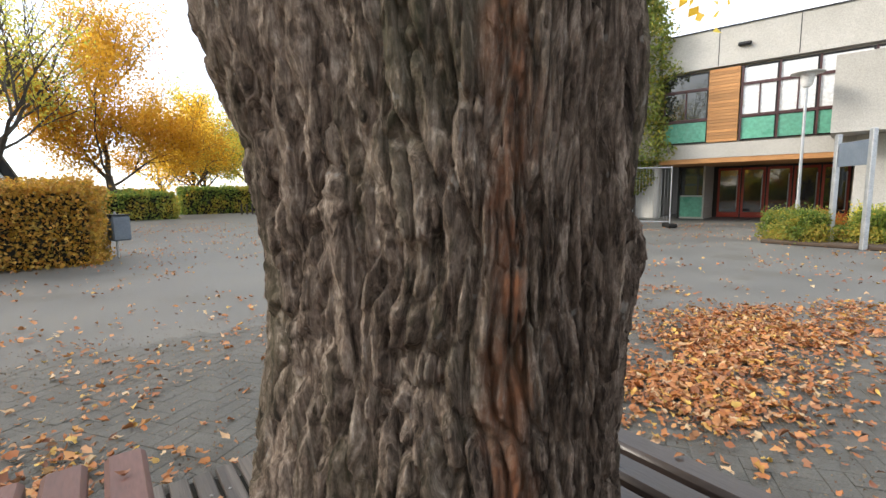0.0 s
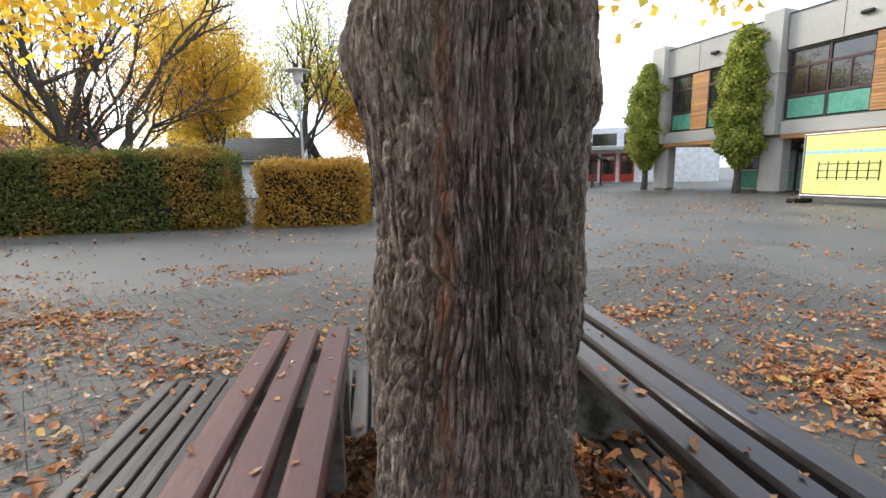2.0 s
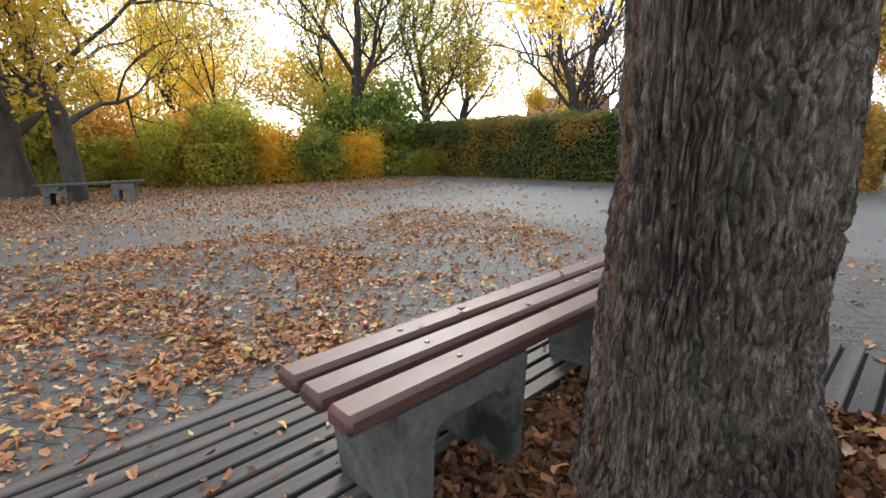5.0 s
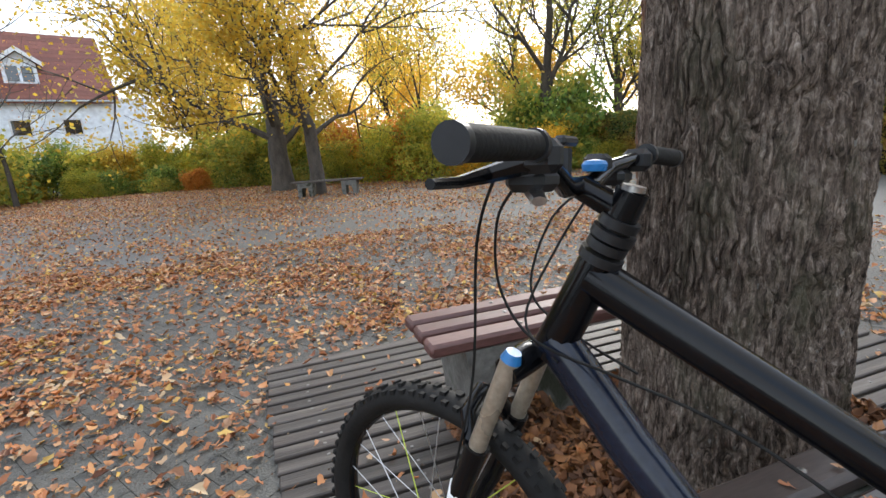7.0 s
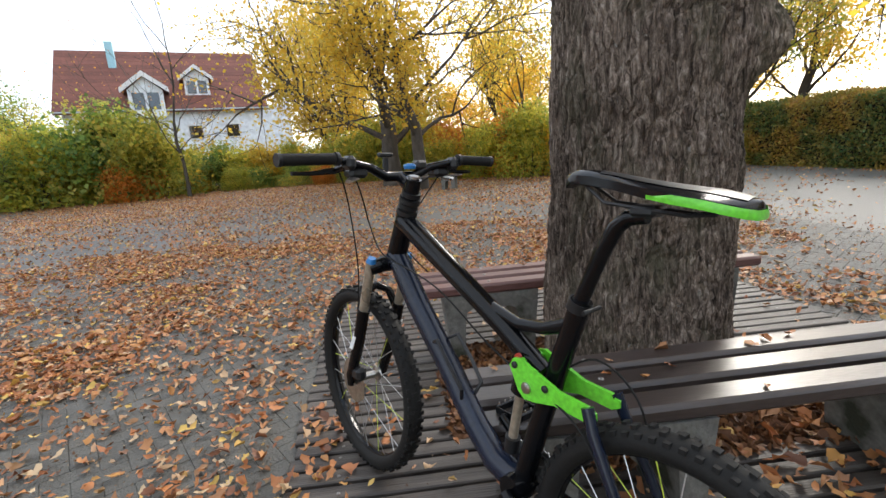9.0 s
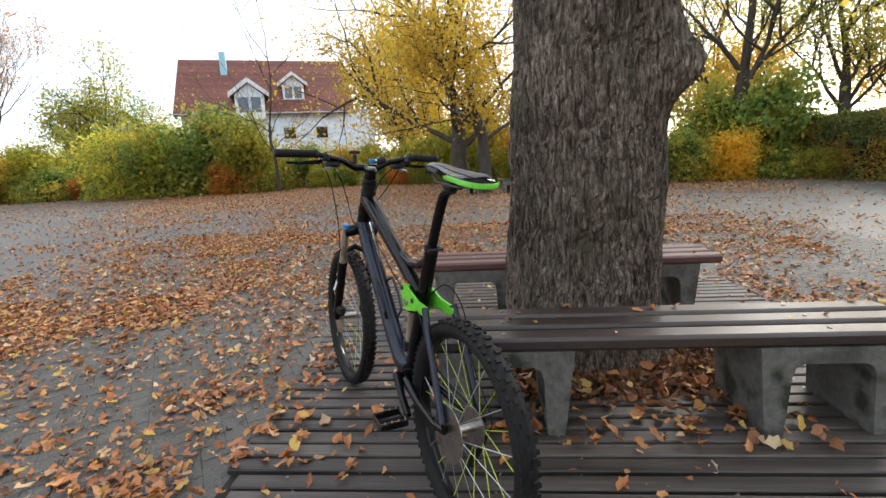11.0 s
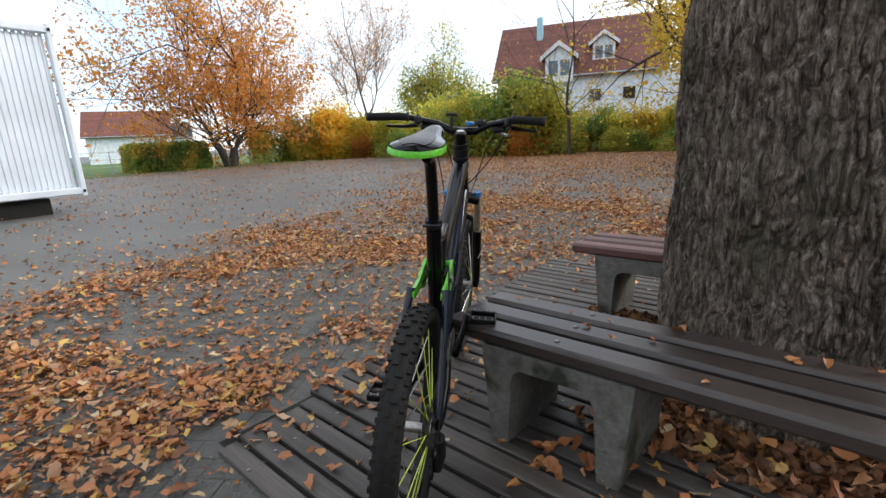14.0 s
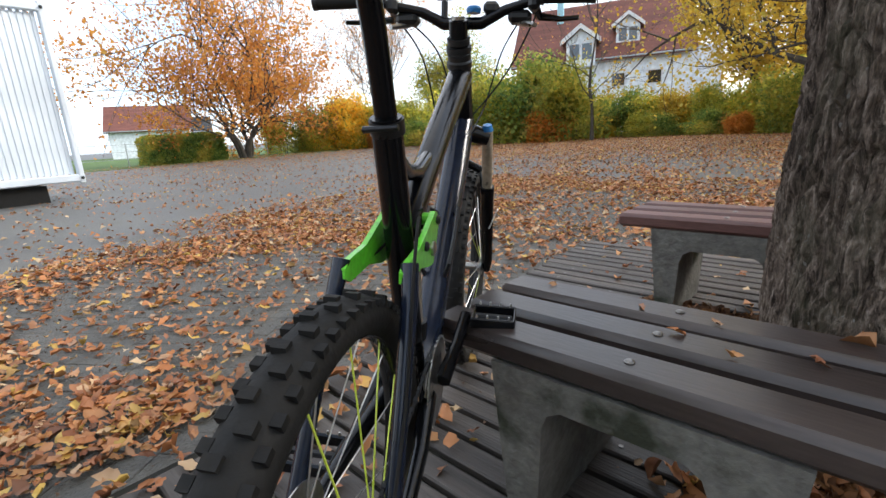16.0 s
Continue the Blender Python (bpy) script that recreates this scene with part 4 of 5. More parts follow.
poplar(16.2, 18.3, 7.0, 1.05, 62, "columnar green tree turning yellow")
poplar(18.2, 11.2, 9.2, 1.5, 63, "tall columnar green tree turning yellow")

# ---- school building ----
SCH = Matrix(((0.224, 0.975, 0, 15.5), (-0.975, 0.224, 0, 23.3), (0, 0, 1, 0), (0, 0, 0, 1)))
school = thing("school_building", SCH, "two-storey concrete school with green panels, timber cladding and recessed ground floor", "building")


def sbox(name, q0, q1, d0, d1, z0, z1, mat, parent=school, label="", b=0.0):
    return part(name, MB().box(((q0 + q1) / 2, (d0 + d1) / 2, (z0 + z1) / 2), (q1 - q0, d1 - d0, z1 - z0), b), mat, parent, label)


def swindow(q0, q1, panes, bay):
    """A window strip: green panel below, dark red frames, panes with a transom."""
    w = sbox("window", q0, q1, 0.16, 0.22, 3.05, 5.7, M_darkmetal, bay)
    step = (q1 - q0) / panes
    for k in range(panes):
        a, c = q0 + k * step, q0 + (k + 1) * step
        sbox("green_panel", a + 0.05, c - 0.05, 0.11, 0.158, 3.1, 3.85, M_green, w, "turquoise green panel")
        # panes beyond q0 16 carry the sky's reflection as white colour
        sbox("pane", a + 0.06, c - 0.06, 0.12, 0.15, 3.98, 5.0, M_skypane if q0 > 16 else M_glass, w)
        sbox("pane", a + 0.06, c - 0.06, 0.12, 0.15, 5.1, 5.62, M_skypane if q0 > 16 else M_glass, w)
        sbox("frame", a, a + 0.06, 0.06, 0.158, 3.05, 5.7, M_frame, w)
        sbox("transom", a + 0.06, c, 0.07, 0.157, 5.0, 5.1, M_frame, w)
        sbox("transom", a + 0.06, c, 0.07, 0.157, 3.87, 3.97, M_frame, w)
        sbox("frame", (a + c) / 2, (a + c) / 2 + 0.045, 0.08, 0.156, 3.97, 5.0, M_frame, w)


def sbay(q0, q1, splits):
    bay = sbox("wall", q0, q1, 0.25, 9.0, 2.45, 7.0, M_facade)
    sbox("parapet", q0, q1, -0.02, 0.25, 5.78, 7.12, M_facade, bay, "fair-faced concrete parapet")
    sbox("slab_edge", q0, q1, -0.05, 0.25, 2.45, 2.98, M_facade, bay, "concrete slab edge")
    sbox("soffit", q0, q1, -0.03, 3.5, 2.27, 2.446, M_orangewood, bay, "orange timber soffit")
    sbox("parapet_cap", q0, q1, -0.05, 0.3, 7.12, 7.17, M_darkmetal, bay)
    for k in range(int((q1 - q0) / 2.4)):
        sbox("joint", q0 + 2.4 * (k + 0.8), q0 + 2.4 * (k + 0.8) + 0.025, -0.024, -0.019, 5.8, 7.1, M_darkmetal, bay)
    for a, c, kind in splits:
        if kind:
            swindow(a, c, kind, bay)
        else:
            z = 3.05
            while z < 5.66:
                sbox("board", a, c, 0.05, 0.2, z, z + 0.105, M_orangewood, bay)
                z += 0.116
    return bay


def sground(q0, q1, d):
    g = sbox("ground_floor_wall", q0, q1, d, 9.0, 0.0, 2.45, M_facade)
    n = max(1, int((q1 - q0) / 1.3))
    for k in range(n):
        a, c = q0 + (q1 - q0) * k / n, q0 + (q1 - q0) * (k + 1) / n
        sbox("green_panel", a + 0.06, c - 0.06, d - 0.05, d - 0.003, 0.08, 0.95, M_green, g)
        sbox("pane", a + 0.06, c - 0.06, d - 0.04, d - 0.004, 1.02, 2.3, M_glass, g)
        sbox("mullion", a - 0.04, a + 0.05, d - 0.08, d - 0.002, 0.0, 2.4, M_darkmetal, g)


def scolumn(q, w=0.8, z1=2.45):
    part("column", MB().box((q, 0.45, z1 / 2), (w, 0.75, z1), 0.12), M_facade, school, "concrete column")


b1 = sbay(0.4, 5.6, ((0.75, 1.95, 1), (1.95, 2.85, 0), (2.85, 5.5, 2)))
b2 = sbay(6.45, 12.35, ((6.5, 9.4, 2), (9.4, 10.45, 0), (10.45, 12.3, 2)))
b3 = sbay(13.4, 22.5, ((13.45, 15.05, 1), (15.05, 16.05, 0), (16.1, 18.3, 2), (18.3, 22.4, 3)))
for q in (0.05, 5.95, 12.8):
    pil = sbox("pier", q - 0.35, q + 0.45, -0.35, 9.0, 2.452, 7.35, M_facade, school, "projecting concrete pier")
    sbox("pier_ledge", q - 0.4, q + 0.5, -0.4, 0.2, 4.9, 4.98, M_facade, pil)
    scolumn(q + 0.05, 0.95)
sground(2.2, 12.4, 3.4)
sground(13.6, 14.6, 2.4)
entry = sbox("entrance_wall", 14.6, 19.4, 4.2, 9.0, 0, 2.45, M_darkmetal)
for k in range(5):
    a = 14.8 + k * 0.92
    dr = sbox("entrance_door", a, a + 0.86, 4.1, 4.19, 0.02, 2.2, M_red, school, "dark red framed glass entrance door")
    sbox("pane", a + 0.09, a + 0.77, 4.07, 4.098, 0.25, 2.1, M_glass, dr)
    part("pull_handle", MB().tube([(a + 0.76, 4.02, 0.4), (a + 0.76, 4.02, 1.9)], 0.02, 8), M_galv, dr)
for q in (9.1, 16.15, 3.2):
    part("wall_lamp", MB().box((q, -0.1, 6.42), (0.42, 0.16, 0.13), 0.04), M_darkmetal, school, "small dark lamp on the parapet")
# the nearer wing with the blinds
wing = sbox("wing", 19.4, 31.0, -0.6, 9.0, 0.0, 2.9, M_facade, school, "concrete wing with white blinds")
sbox("balcony_wall", 18.75, 31.0, -1.6, -0.6, 3.3, 5.2, M_facade, wing, "pale concrete balcony front")
sbox("balcony_wall", 18.75, 31.0, -1.6, 0.0, 2.92, 3.3, M_facade, wing)
for k in range(3):
    a = 20.4 + k * 2.4
    z = 1.35
    sbox("pane", a, a + 2.1, -0.68, -0.602, 1.2, 2.7, M_glass, wing)
    while z < 2.6:
        sbox("blind_slat", a, a + 2.1, -0.75, -0.69, z, z + 0.05, M_blind, wing)
        z += 0.075
    sbox("green_panel", a, a + 2.1, -0.66, -0.604, 0.3, 1.1, M_green, wing)

# ---- banner fence ----
fence = thing("banner_fence", I4, "mobile site fence carrying a yellow printed banner", "fence")
FA, FB = Vector((13.55, 12.5, 0)), Vector((13.85, 9.75, 0))
fd = (FB - FA).normalized()
fn = Vector((-fd.y, fd.x, 0))
fm = Matrix(((fd.x, fn.x, 0, FA.x), (fd.y, fn.y, 0, FA.y), (0, 0, 1, 0), (0, 0, 0, 1)))
fence.matrix_world = fm
FL = (FB - FA).length
part("banner", MB().box((FL / 2, 0, 1.18), (FL - 0.1, 0.02, 1.75)), M_yellow, fence, "yellow banner with faint plan drawing")
part("banner_stripe", MB().box((FL / 2, -0.013, 1.55), (FL - 0.12, 0.006, 0.09)), M_paleblue, fence)
part("banner_stripe", MB().box((FL / 2, 0.013, 1.55), (FL - 0.12, 0.006, 0.09)), M_paleblue, fence)
for k in range(7):
    for s in (-1, 1):
        part("print_bar", MB().box((0.5 + k * 0.27, 0.0125 * s, 1.0), (0.035, 0.004, 0.55)), M_grey, fence)
for k in range(3):
    for s in (-1, 1):
        part("print_bar", MB().box((1.3, 0.0155 * s, 0.8 + 0.2 * k), (1.7, 0.002, 0.02)), M_grey, fence)
for a, c in ((0, 0), (FL, 0)):
    part("post", MB().tube([(a, c, 0.1), (a, c, 2.12)], 0.022, 8), M_galv, fence)
part("rail", MB().tube([(0, 0, 2.1), (FL, 0, 2.1)], 0.02, 8), M_galv, fence)
part("rail", MB().tube([(0, 0, 0.25), (FL, 0, 0.25)], 0.02, 8), M_galv, fence)
for a in (0, FL):
    part("foot", MB().box((a, 0, 0.07), (0.3, 0.75, 0.14), 0.03), M_rubber, fence, "black rubber fence foot")
side = thing("mesh_fence", fm @ pose(FL, 0, 0, 0, 0, 38), "galvanised wire mesh site fence", "fence")
for a in (0.05, 2.3):
    part("post", MB().tube([(a, 0, 0.1), (a, 0, 2.05)], 0.02, 8), M_galv, side)
for z in (0.2, 2.0):
    part("rail", MB().tube([(0.05, 0, z), (2.3, 0, z)], 0.018, 8), M_galv, side)
for k in range(22):
    part("wire", MB().tube([(0.1 + k * 0.1, 0, 0.2), (0.1 + k * 0.1, 0, 2.0)], 0.004, 4), M_galv, side)
part("foot", MB().box((2.3, 0, 0.07), (0.3, 0.7, 0.14), 0.03), M_rubber, side)

# ---- street lamps, bin, sign ----
def lamp(x, y, h, label):
    t = thing("street_lamp", pose(x, y, 0), label, "lamp", "yard lamps")
    part("pole", MB().tube([(0, 0, 0), (0, 0, 0.9), (0, 0, 0.91), (0, 0, h - 0.5)], [0.06, 0.06, 0.045, 0.04], 12), M_galv, t, smooth=True)
    part("globe", MB().lathe([(0.08, h - 0.5), (0.15, h - 0.42), (0.19, h - 0.12), (0.19, h - 0.1)], 20, I4), M_white, t, "white conical lamp glass", smooth=True)
    part("shade", MB().lathe([(0.42, h - 0.1), (0.43, h - 0.08), (0.2, h - 0.02), (0.02, h)], 24, I4), M_white, t, "flat white lamp hood", smooth=True)


lamp(17.3, 5.1, 4.75, "galvanised yard lamp with white disc hood")
lamp(-2.2, 16.4, 4.75, "galvanised yard lamp behind the hedge")
bin_ = thing("litter_bin", pose(0.3, 11.4, 0, 0, 0, 20), "grey-blue metal litter bin on a post", "litter bin")
part("bin_body", MB().box((0, 0, 0.62), (0.34, 0.26, 0.5), 0.03), M_bluegrey, bin_)
part("post", MB().tube([(0.0, 0.15, 0), (0.0, 0.15, 0.95)], 0.025, 8), M_galv, bin_)
part("lid", MB().box((0, 0, 0.885), (0.36, 0.28, 0.025), 0.008), M_darkmetal, bin_)
sign = thing("sign_board", pose(12.7, 2.85, 0, 0, 0, 42), "grey board hung between two galvanised posts", "sign")
for a in (-0.55, 0.55):
    part("post", MB().box((a, 0, 1.2), (0.12, 0.09, 2.4), 0.01), M_galv, sign)
part("board", MB().box((0, 0, 1.95), (0.96, 0.03, 0.5), 0.005), M_bluegrey, sign)
for sx, sy, kd in ((12.9, 3.7, 5), (13.4, 2.6, 5), (14.2, 3.6, 4), (14.4, 2.0, 5), (13.6, 4.2, 5), (14.9, 2.8, 3)):
    shrub(kd, sx, sy, 0.36)
bed = MB().box((14.6, 2.6, 0.04), (4.6, 3.4, 0.08), 0.02)
solo("planting_bed", bed, M_soil, "kerbed planting bed with low shrubs", "planting bed", kind="structure")

# ---- bench under the far tree ----
fb = thing("bench", pose(-11.9, 0.55, 0, 0, 0, -20), "weathered park bench under a yellow tree", "bench")
for k in range(3):
    part("plank", MB().box((-0.14 + 0.14 * k, 0, 0.44), (0.115, 2.0, 0.05), 0.01), M_deck, fb)
for y in (-0.62, 0.62):
    poly = [(-0.2, 0), (-0.11, 0), (-0.08, 0.28), (0.08, 0.28), (0.11, 0), (0.2, 0), (0.22, 0.415), (-0.22, 0.415)]
    part("concrete_support", MB().prism(poly, 0.36, pose(-0.18, y, 0, 0, 0, 90) @ pose(0, -0.36, 0)), M_concrete, fb)

# ---- houses ----
def house(name, m, w, d, eave, ridge, label, roofmat, dormers=()):
    h = thing(name, m, label, "house")
    part("wall", MB().box((w / 2, d / 2, eave / 2), (w, d, eave)), M_plaster, h)
    for x in (0.0, w - 0.2):
        part("gable", MB().prism([(0, eave), (d, eave), (d / 2, ridge - 0.2)], 0.2, pose(x, 0, 0, 0, 0, 90) @ Matrix.Diagonal((1, -1, 1, 1))), M_plaster, h)
    rf = part("roof", MB().prism([(-0.5, eave - 0.25), (d / 2, ridge), (d + 0.5, eave - 0.25), (d + 0.5, eave - 0.05), (d / 2, ridge + 0.22), (-0.5, eave - 0.05)], w + 0.8, pose(-0.4, 0, 0, 0, 0, 90) @ Matrix.Diagonal((1, -1, 1, 1))), roofmat, h, "red-brown tiled roof")
    sl = math.atan2(ridge - eave, d / 2)
    rows = 16
    for k in range(rows):
        u = (k + 0.5) / rows
        part("tile_course", MB().box((0, 0, 0), (w + 0.8, d / 2 / math.cos(sl) / rows * 1.02, 0.03)), roofmat, rf).matrix_local = pose(w / 2, -0.5 + u * (d / 2 + 0.5), eave - 0.0 + u * (ridge + 0.24 - eave), math.degrees(sl) - 0.8, 0, 0)
    part("gutter", MB().tube([(-0.4, -0.55, eave - 0.1), (w + 0.4, -0.55, eave - 0.1)], 0.07, 8), M_galv, h)
    for x, z, s in dormers:
        yb = (z - eave) / (ridge - eave) * d / 2
        dm = part("dormer", MB().box((x, yb + 0.6, z + 0.55 * s), (1.5 * s, 1.8, 1.3 * s)), M_plaster, h, "white gabled dormer")
        part("dormer_roof", MB().prism([(-1.0 * s, z + 1.1 * s), (0, z + 1.85 * s), (1.0 * s, z + 1.1 * s), (1.0 * s, z + 1.25 * s), (0, z + 2.0 * s), (-1.0 * s, z + 1.25 * s)], 2.6, pose(x, yb - 0.55, 0)), roofmat, dm)
        part("gable", MB().prism([(-0.75 * s, z + 1.19 * s), (0.75 * s, z + 1.19 * s), (0, z + 1.8 * s)], 0.1, pose(x, yb - 0.3, 0)), M_plaster, dm)
        part("bargeboard", MB().prism([(-1.04 * s, z + 1.02 * s), (0, z + 1.8 * s), (1.04 * s, z + 1.02 * s), (1.04 * s, z + 1.27 * s), (0, z + 2.05 * s), (-1.04 * s, z + 1.27 * s)], 0.1, pose(x, yb - 0.66, 0)), M_white, dm, "white bargeboard")
        for k in (-1, 1):
            part("pane", MB().box((x + 0.32 * s * k, yb - 0.32, z + 0.65 * s), (0.5 * s, 0.04, 0.8 * s)), M_glass, dm)
    return h


ex, ey = Vector((-32.2, -23.9, 0)), Vector((-37.0, -12.0, 0))
hd = (ey - ex).normalized()
ex = ex + hd * 1.1
hn = Vector((-hd.y, hd.x, 0))
hm = Matrix(((hd.x, hn.x, 0, ex.x), (hd.y, hn.y, 0, ex.y), (0, 0, 1, 0), (0, 0, 0, 1)))
hs = house("house", hm, 13.0, 9.0, 5.7, 10.4, "white plastered house with red-brown tiled roof and dormers", M_tile, ((5.2, 5.3, 1.45), (8.6, 6.6, 1.15)))
part("chimney", MB().box((3.2, 3.2, 10.0), (0.5, 0.5, 2.0)), M_paleblue, hs, "pale blue clad chimney")
for q in (2.0, 4.5, 8.0, 10.6):
    wd = part("window", MB().box((q, -0.03, 4.0), (1.1, 0.06, 1.1)), M_white, hs)
    part("pane", MB().box((q, -0.07, 4.0), (0.9, 0.03, 0.9)), M_glass, wd)
part("annex", MB().box((14.2, 3.0, 3.0), (2.2, 4.0, 6.0)), M_plaster, hs, "white side annex")
house("house", pose(-41, -41, 0, 0, 0, 47), 9, 8, 3.6, 6.8, "white house with grey gable roof behind shrubs", M_darkmetal)
house("house", pose(-13, -70, 0, 0, 0, 160), 9, 8, 3.4, 6.4, "far white house with red roof", M_tile)
house("house", pose(-20, -84, 0, 0, 0, 160), 10, 8, 3.4, 5.6, "far white house with grey roof", M_darkmetal)
house("shed", pose(-8.6, 27.5, 0, 0, 0, -10), 4.5, 4, 2.1, 3.2, "small shed with dark shallow roof behind the hedge", M_darkmetal)
house("house", pose(-46, 62, 0, 0, 0, 30), 12, 9, 4.2, 8, "distant house with pale walls", M_tile)
house("house", pose(-26, 66, 0, 0, 0, 20), 10, 9, 4.0, 7.5, "distant white house with grey roof", M_darkmetal)

# ---- container ----
cont = thing("site_container", pose(0.15, -11.0, 0.0, 0, 0, 6), "white corrugated site container raised on dark blocks", "container")
part("container_body", MB().box((3.1, -1.3, 1.95), (5.9, 2.3, 2.9)), M_container, cont)
for z in (0.42, 3.5):
    part("container_rail", MB().box((3.1, -0.1, z), (6.2, 0.13, 0.14), 0.02), M_container, cont)
for xx in (0.05, 6.15):
    part("corner_post", MB().box((xx, -0.1, 1.96), (0.1, 0.135, 3.3), 0.02), M_container, cont)
    for z in (0.42, 3.5):
        part("lifting_eye", MB().lathe([(0.03, 0), (0.03, 0.01), (0.012, 0.011)], 12, pose(xx, -0.02, z, -90)), M_darkmetal, cont)
for k in range(60):
    part("corrugation", MB().prism([(0.0, 0.48), (0.06, 0.48), (0.06, 3.44), (0.0, 3.44)], 0.018, pose(0.14 + k * 0.099, -0.152, 0)), M_container, cont)
part("base_block", MB().box((3.4, -1.2, 0.16), (5.6, 2.0, 0.32)), M_rubber, cont, "dark plinth")

lf = thing("lawn_fence", pose(-14, -31.5, 0, 0, 0, 6), "thin wire fence along the lawn", "fence")
for k in range(10):
    part("post", MB().tube([(k * 2.2, 0, 0), (k * 2.2, 0, 1.3)], 0.03, 6), M_galv, lf)
for z in (0.45, 0.85, 1.25):
    part("wire", MB().tube([(0, 0, z), (19.8, 0, z)], 0.012, 4), M_galv, lf)
van = thing("parked_van", pose(-24.5, 0.2, 0, 0, 0, 70), "white van parked beyond the trees", "vehicle")
part("van_body", MB().box((0, 0, 1.25), (4.6, 1.9, 1.7), 0.18), M_white, van)
part("van_hood", MB().box((2.6, 0, 0.85), (1.1, 1.8, 0.9), 0.15), M_white, van)
part("windscreen", MB().box((2.3, 0, 1.65), (0.2, 1.6, 0.6), 0.05), M_glass, van)
for k in (-1.2, 0.3, 1.5):
    for s in (-1, 1):
        part("side_window", MB().box((k, 0.955 * s, 1.6), (1.1, 0.03, 0.6)), M_glass, van)
for u in (-1.5, 1.9):
    for s in (-1, 1):
        wh = part("wheel", MB().lathe([(0.2, -0.1), (0.34, -0.1), (0.34, 0.1), (0.2, 0.1)], 20, pose(u, 0.86 * s, 0.34, 90)), M_rubber, van)
        part("rim", MB().lathe([(0.2, -0.105), (0.2, 0.105)], 16, pose(u, 0.86 * s, 0.34, 90)), M_galv, wh)

# ---- north side: pavilion and far wing ----
pav = thing("pavilion", pose(9.5, 33.0, 0, 0, 0, -35), "open pavilion with dark low roof", "pavilion")
part("roof", MB().prism([(-0.4, 2.0), (3.2, 2.55), (6.8, 2.0), (6.8, 1.9), (-0.4, 1.9)], 4, I4), M_darkmetal, pav)
for a in (0, 3.2, 6.4):
    for c in (0.3, 3.7):
        part("post", MB().box((a, c, 0.95), (0.14, 0.14, 1.9)), M_limb, pav)
for k in range(24):
    part("fence_slat", MB().box((-1.5 + 0.35 * k, -1.2, 0.35), (0.1, 0.03, 0.7)), M_limb, pav)
far = thing("school_wing", pose(17.5, 40.0, 0, 0, 0, -30), "far white school wing with red doors", "building")
part("wall", MB().box((5, 4, 2.35), (14, 8, 4.7)), M_plaster, far)
for k in range(4):
    d_ = part("door", MB().box((0.5 + k * 1.5, -0.05, 1.3), (1.2, 0.1, 2.4)), M_red, far)
    part("pane", MB().box((0.5 + k * 1.5, -0.12, 1.5), (0.9, 0.03, 1.5)), M_glass, d_)
part("canopy", MB().box((3, -0.8, 2.9), (9, 1.6, 0.25)), M_facade, far)
for k in range(4):
    part("window", MB().box((0.5 + k * 2.6, -0.03, 3.7), (2.0, 0.06, 1.0)), M_glass, far)

# ---- mountain bike, leaning on the end of the brown bench ----
lean_ = radians(4.6)
bf, bn = Vector((-0.848, -0.53, 0)), Vector((0.53, -0.848, 0))
bl = bn * math.cos(lean_) + Vector((0, 0, 1)) * math.sin(lean_)
bu = Vector((0, 0, 1)) * math.cos(lean_) - bn * math.sin(lean_)
BO = bn * 0.95 + Vector((0, 0, 0.026))
BM = Matrix(((bf.x, bl.x, bu.x, BO.x), (bf.y, bl.y, bu.y, BO.y), (bf.z, bl.z, bu.z, BO.z), (0, 0, 0, 1)))
bike = thing("mountain_bike", BM, "black full-suspension mountain bike with lime green link leaning on a bench", "bicycle")
AX_F, AX_R, BB = (-0.43, 0.353), (-1.625, 0.33), (-1.24, 0.36)
HT1, HT0 = (-0.745, 1.0), (-0.668, 0.835)


def P3(p, v=0.0):
    return (p[0], v, p[1])


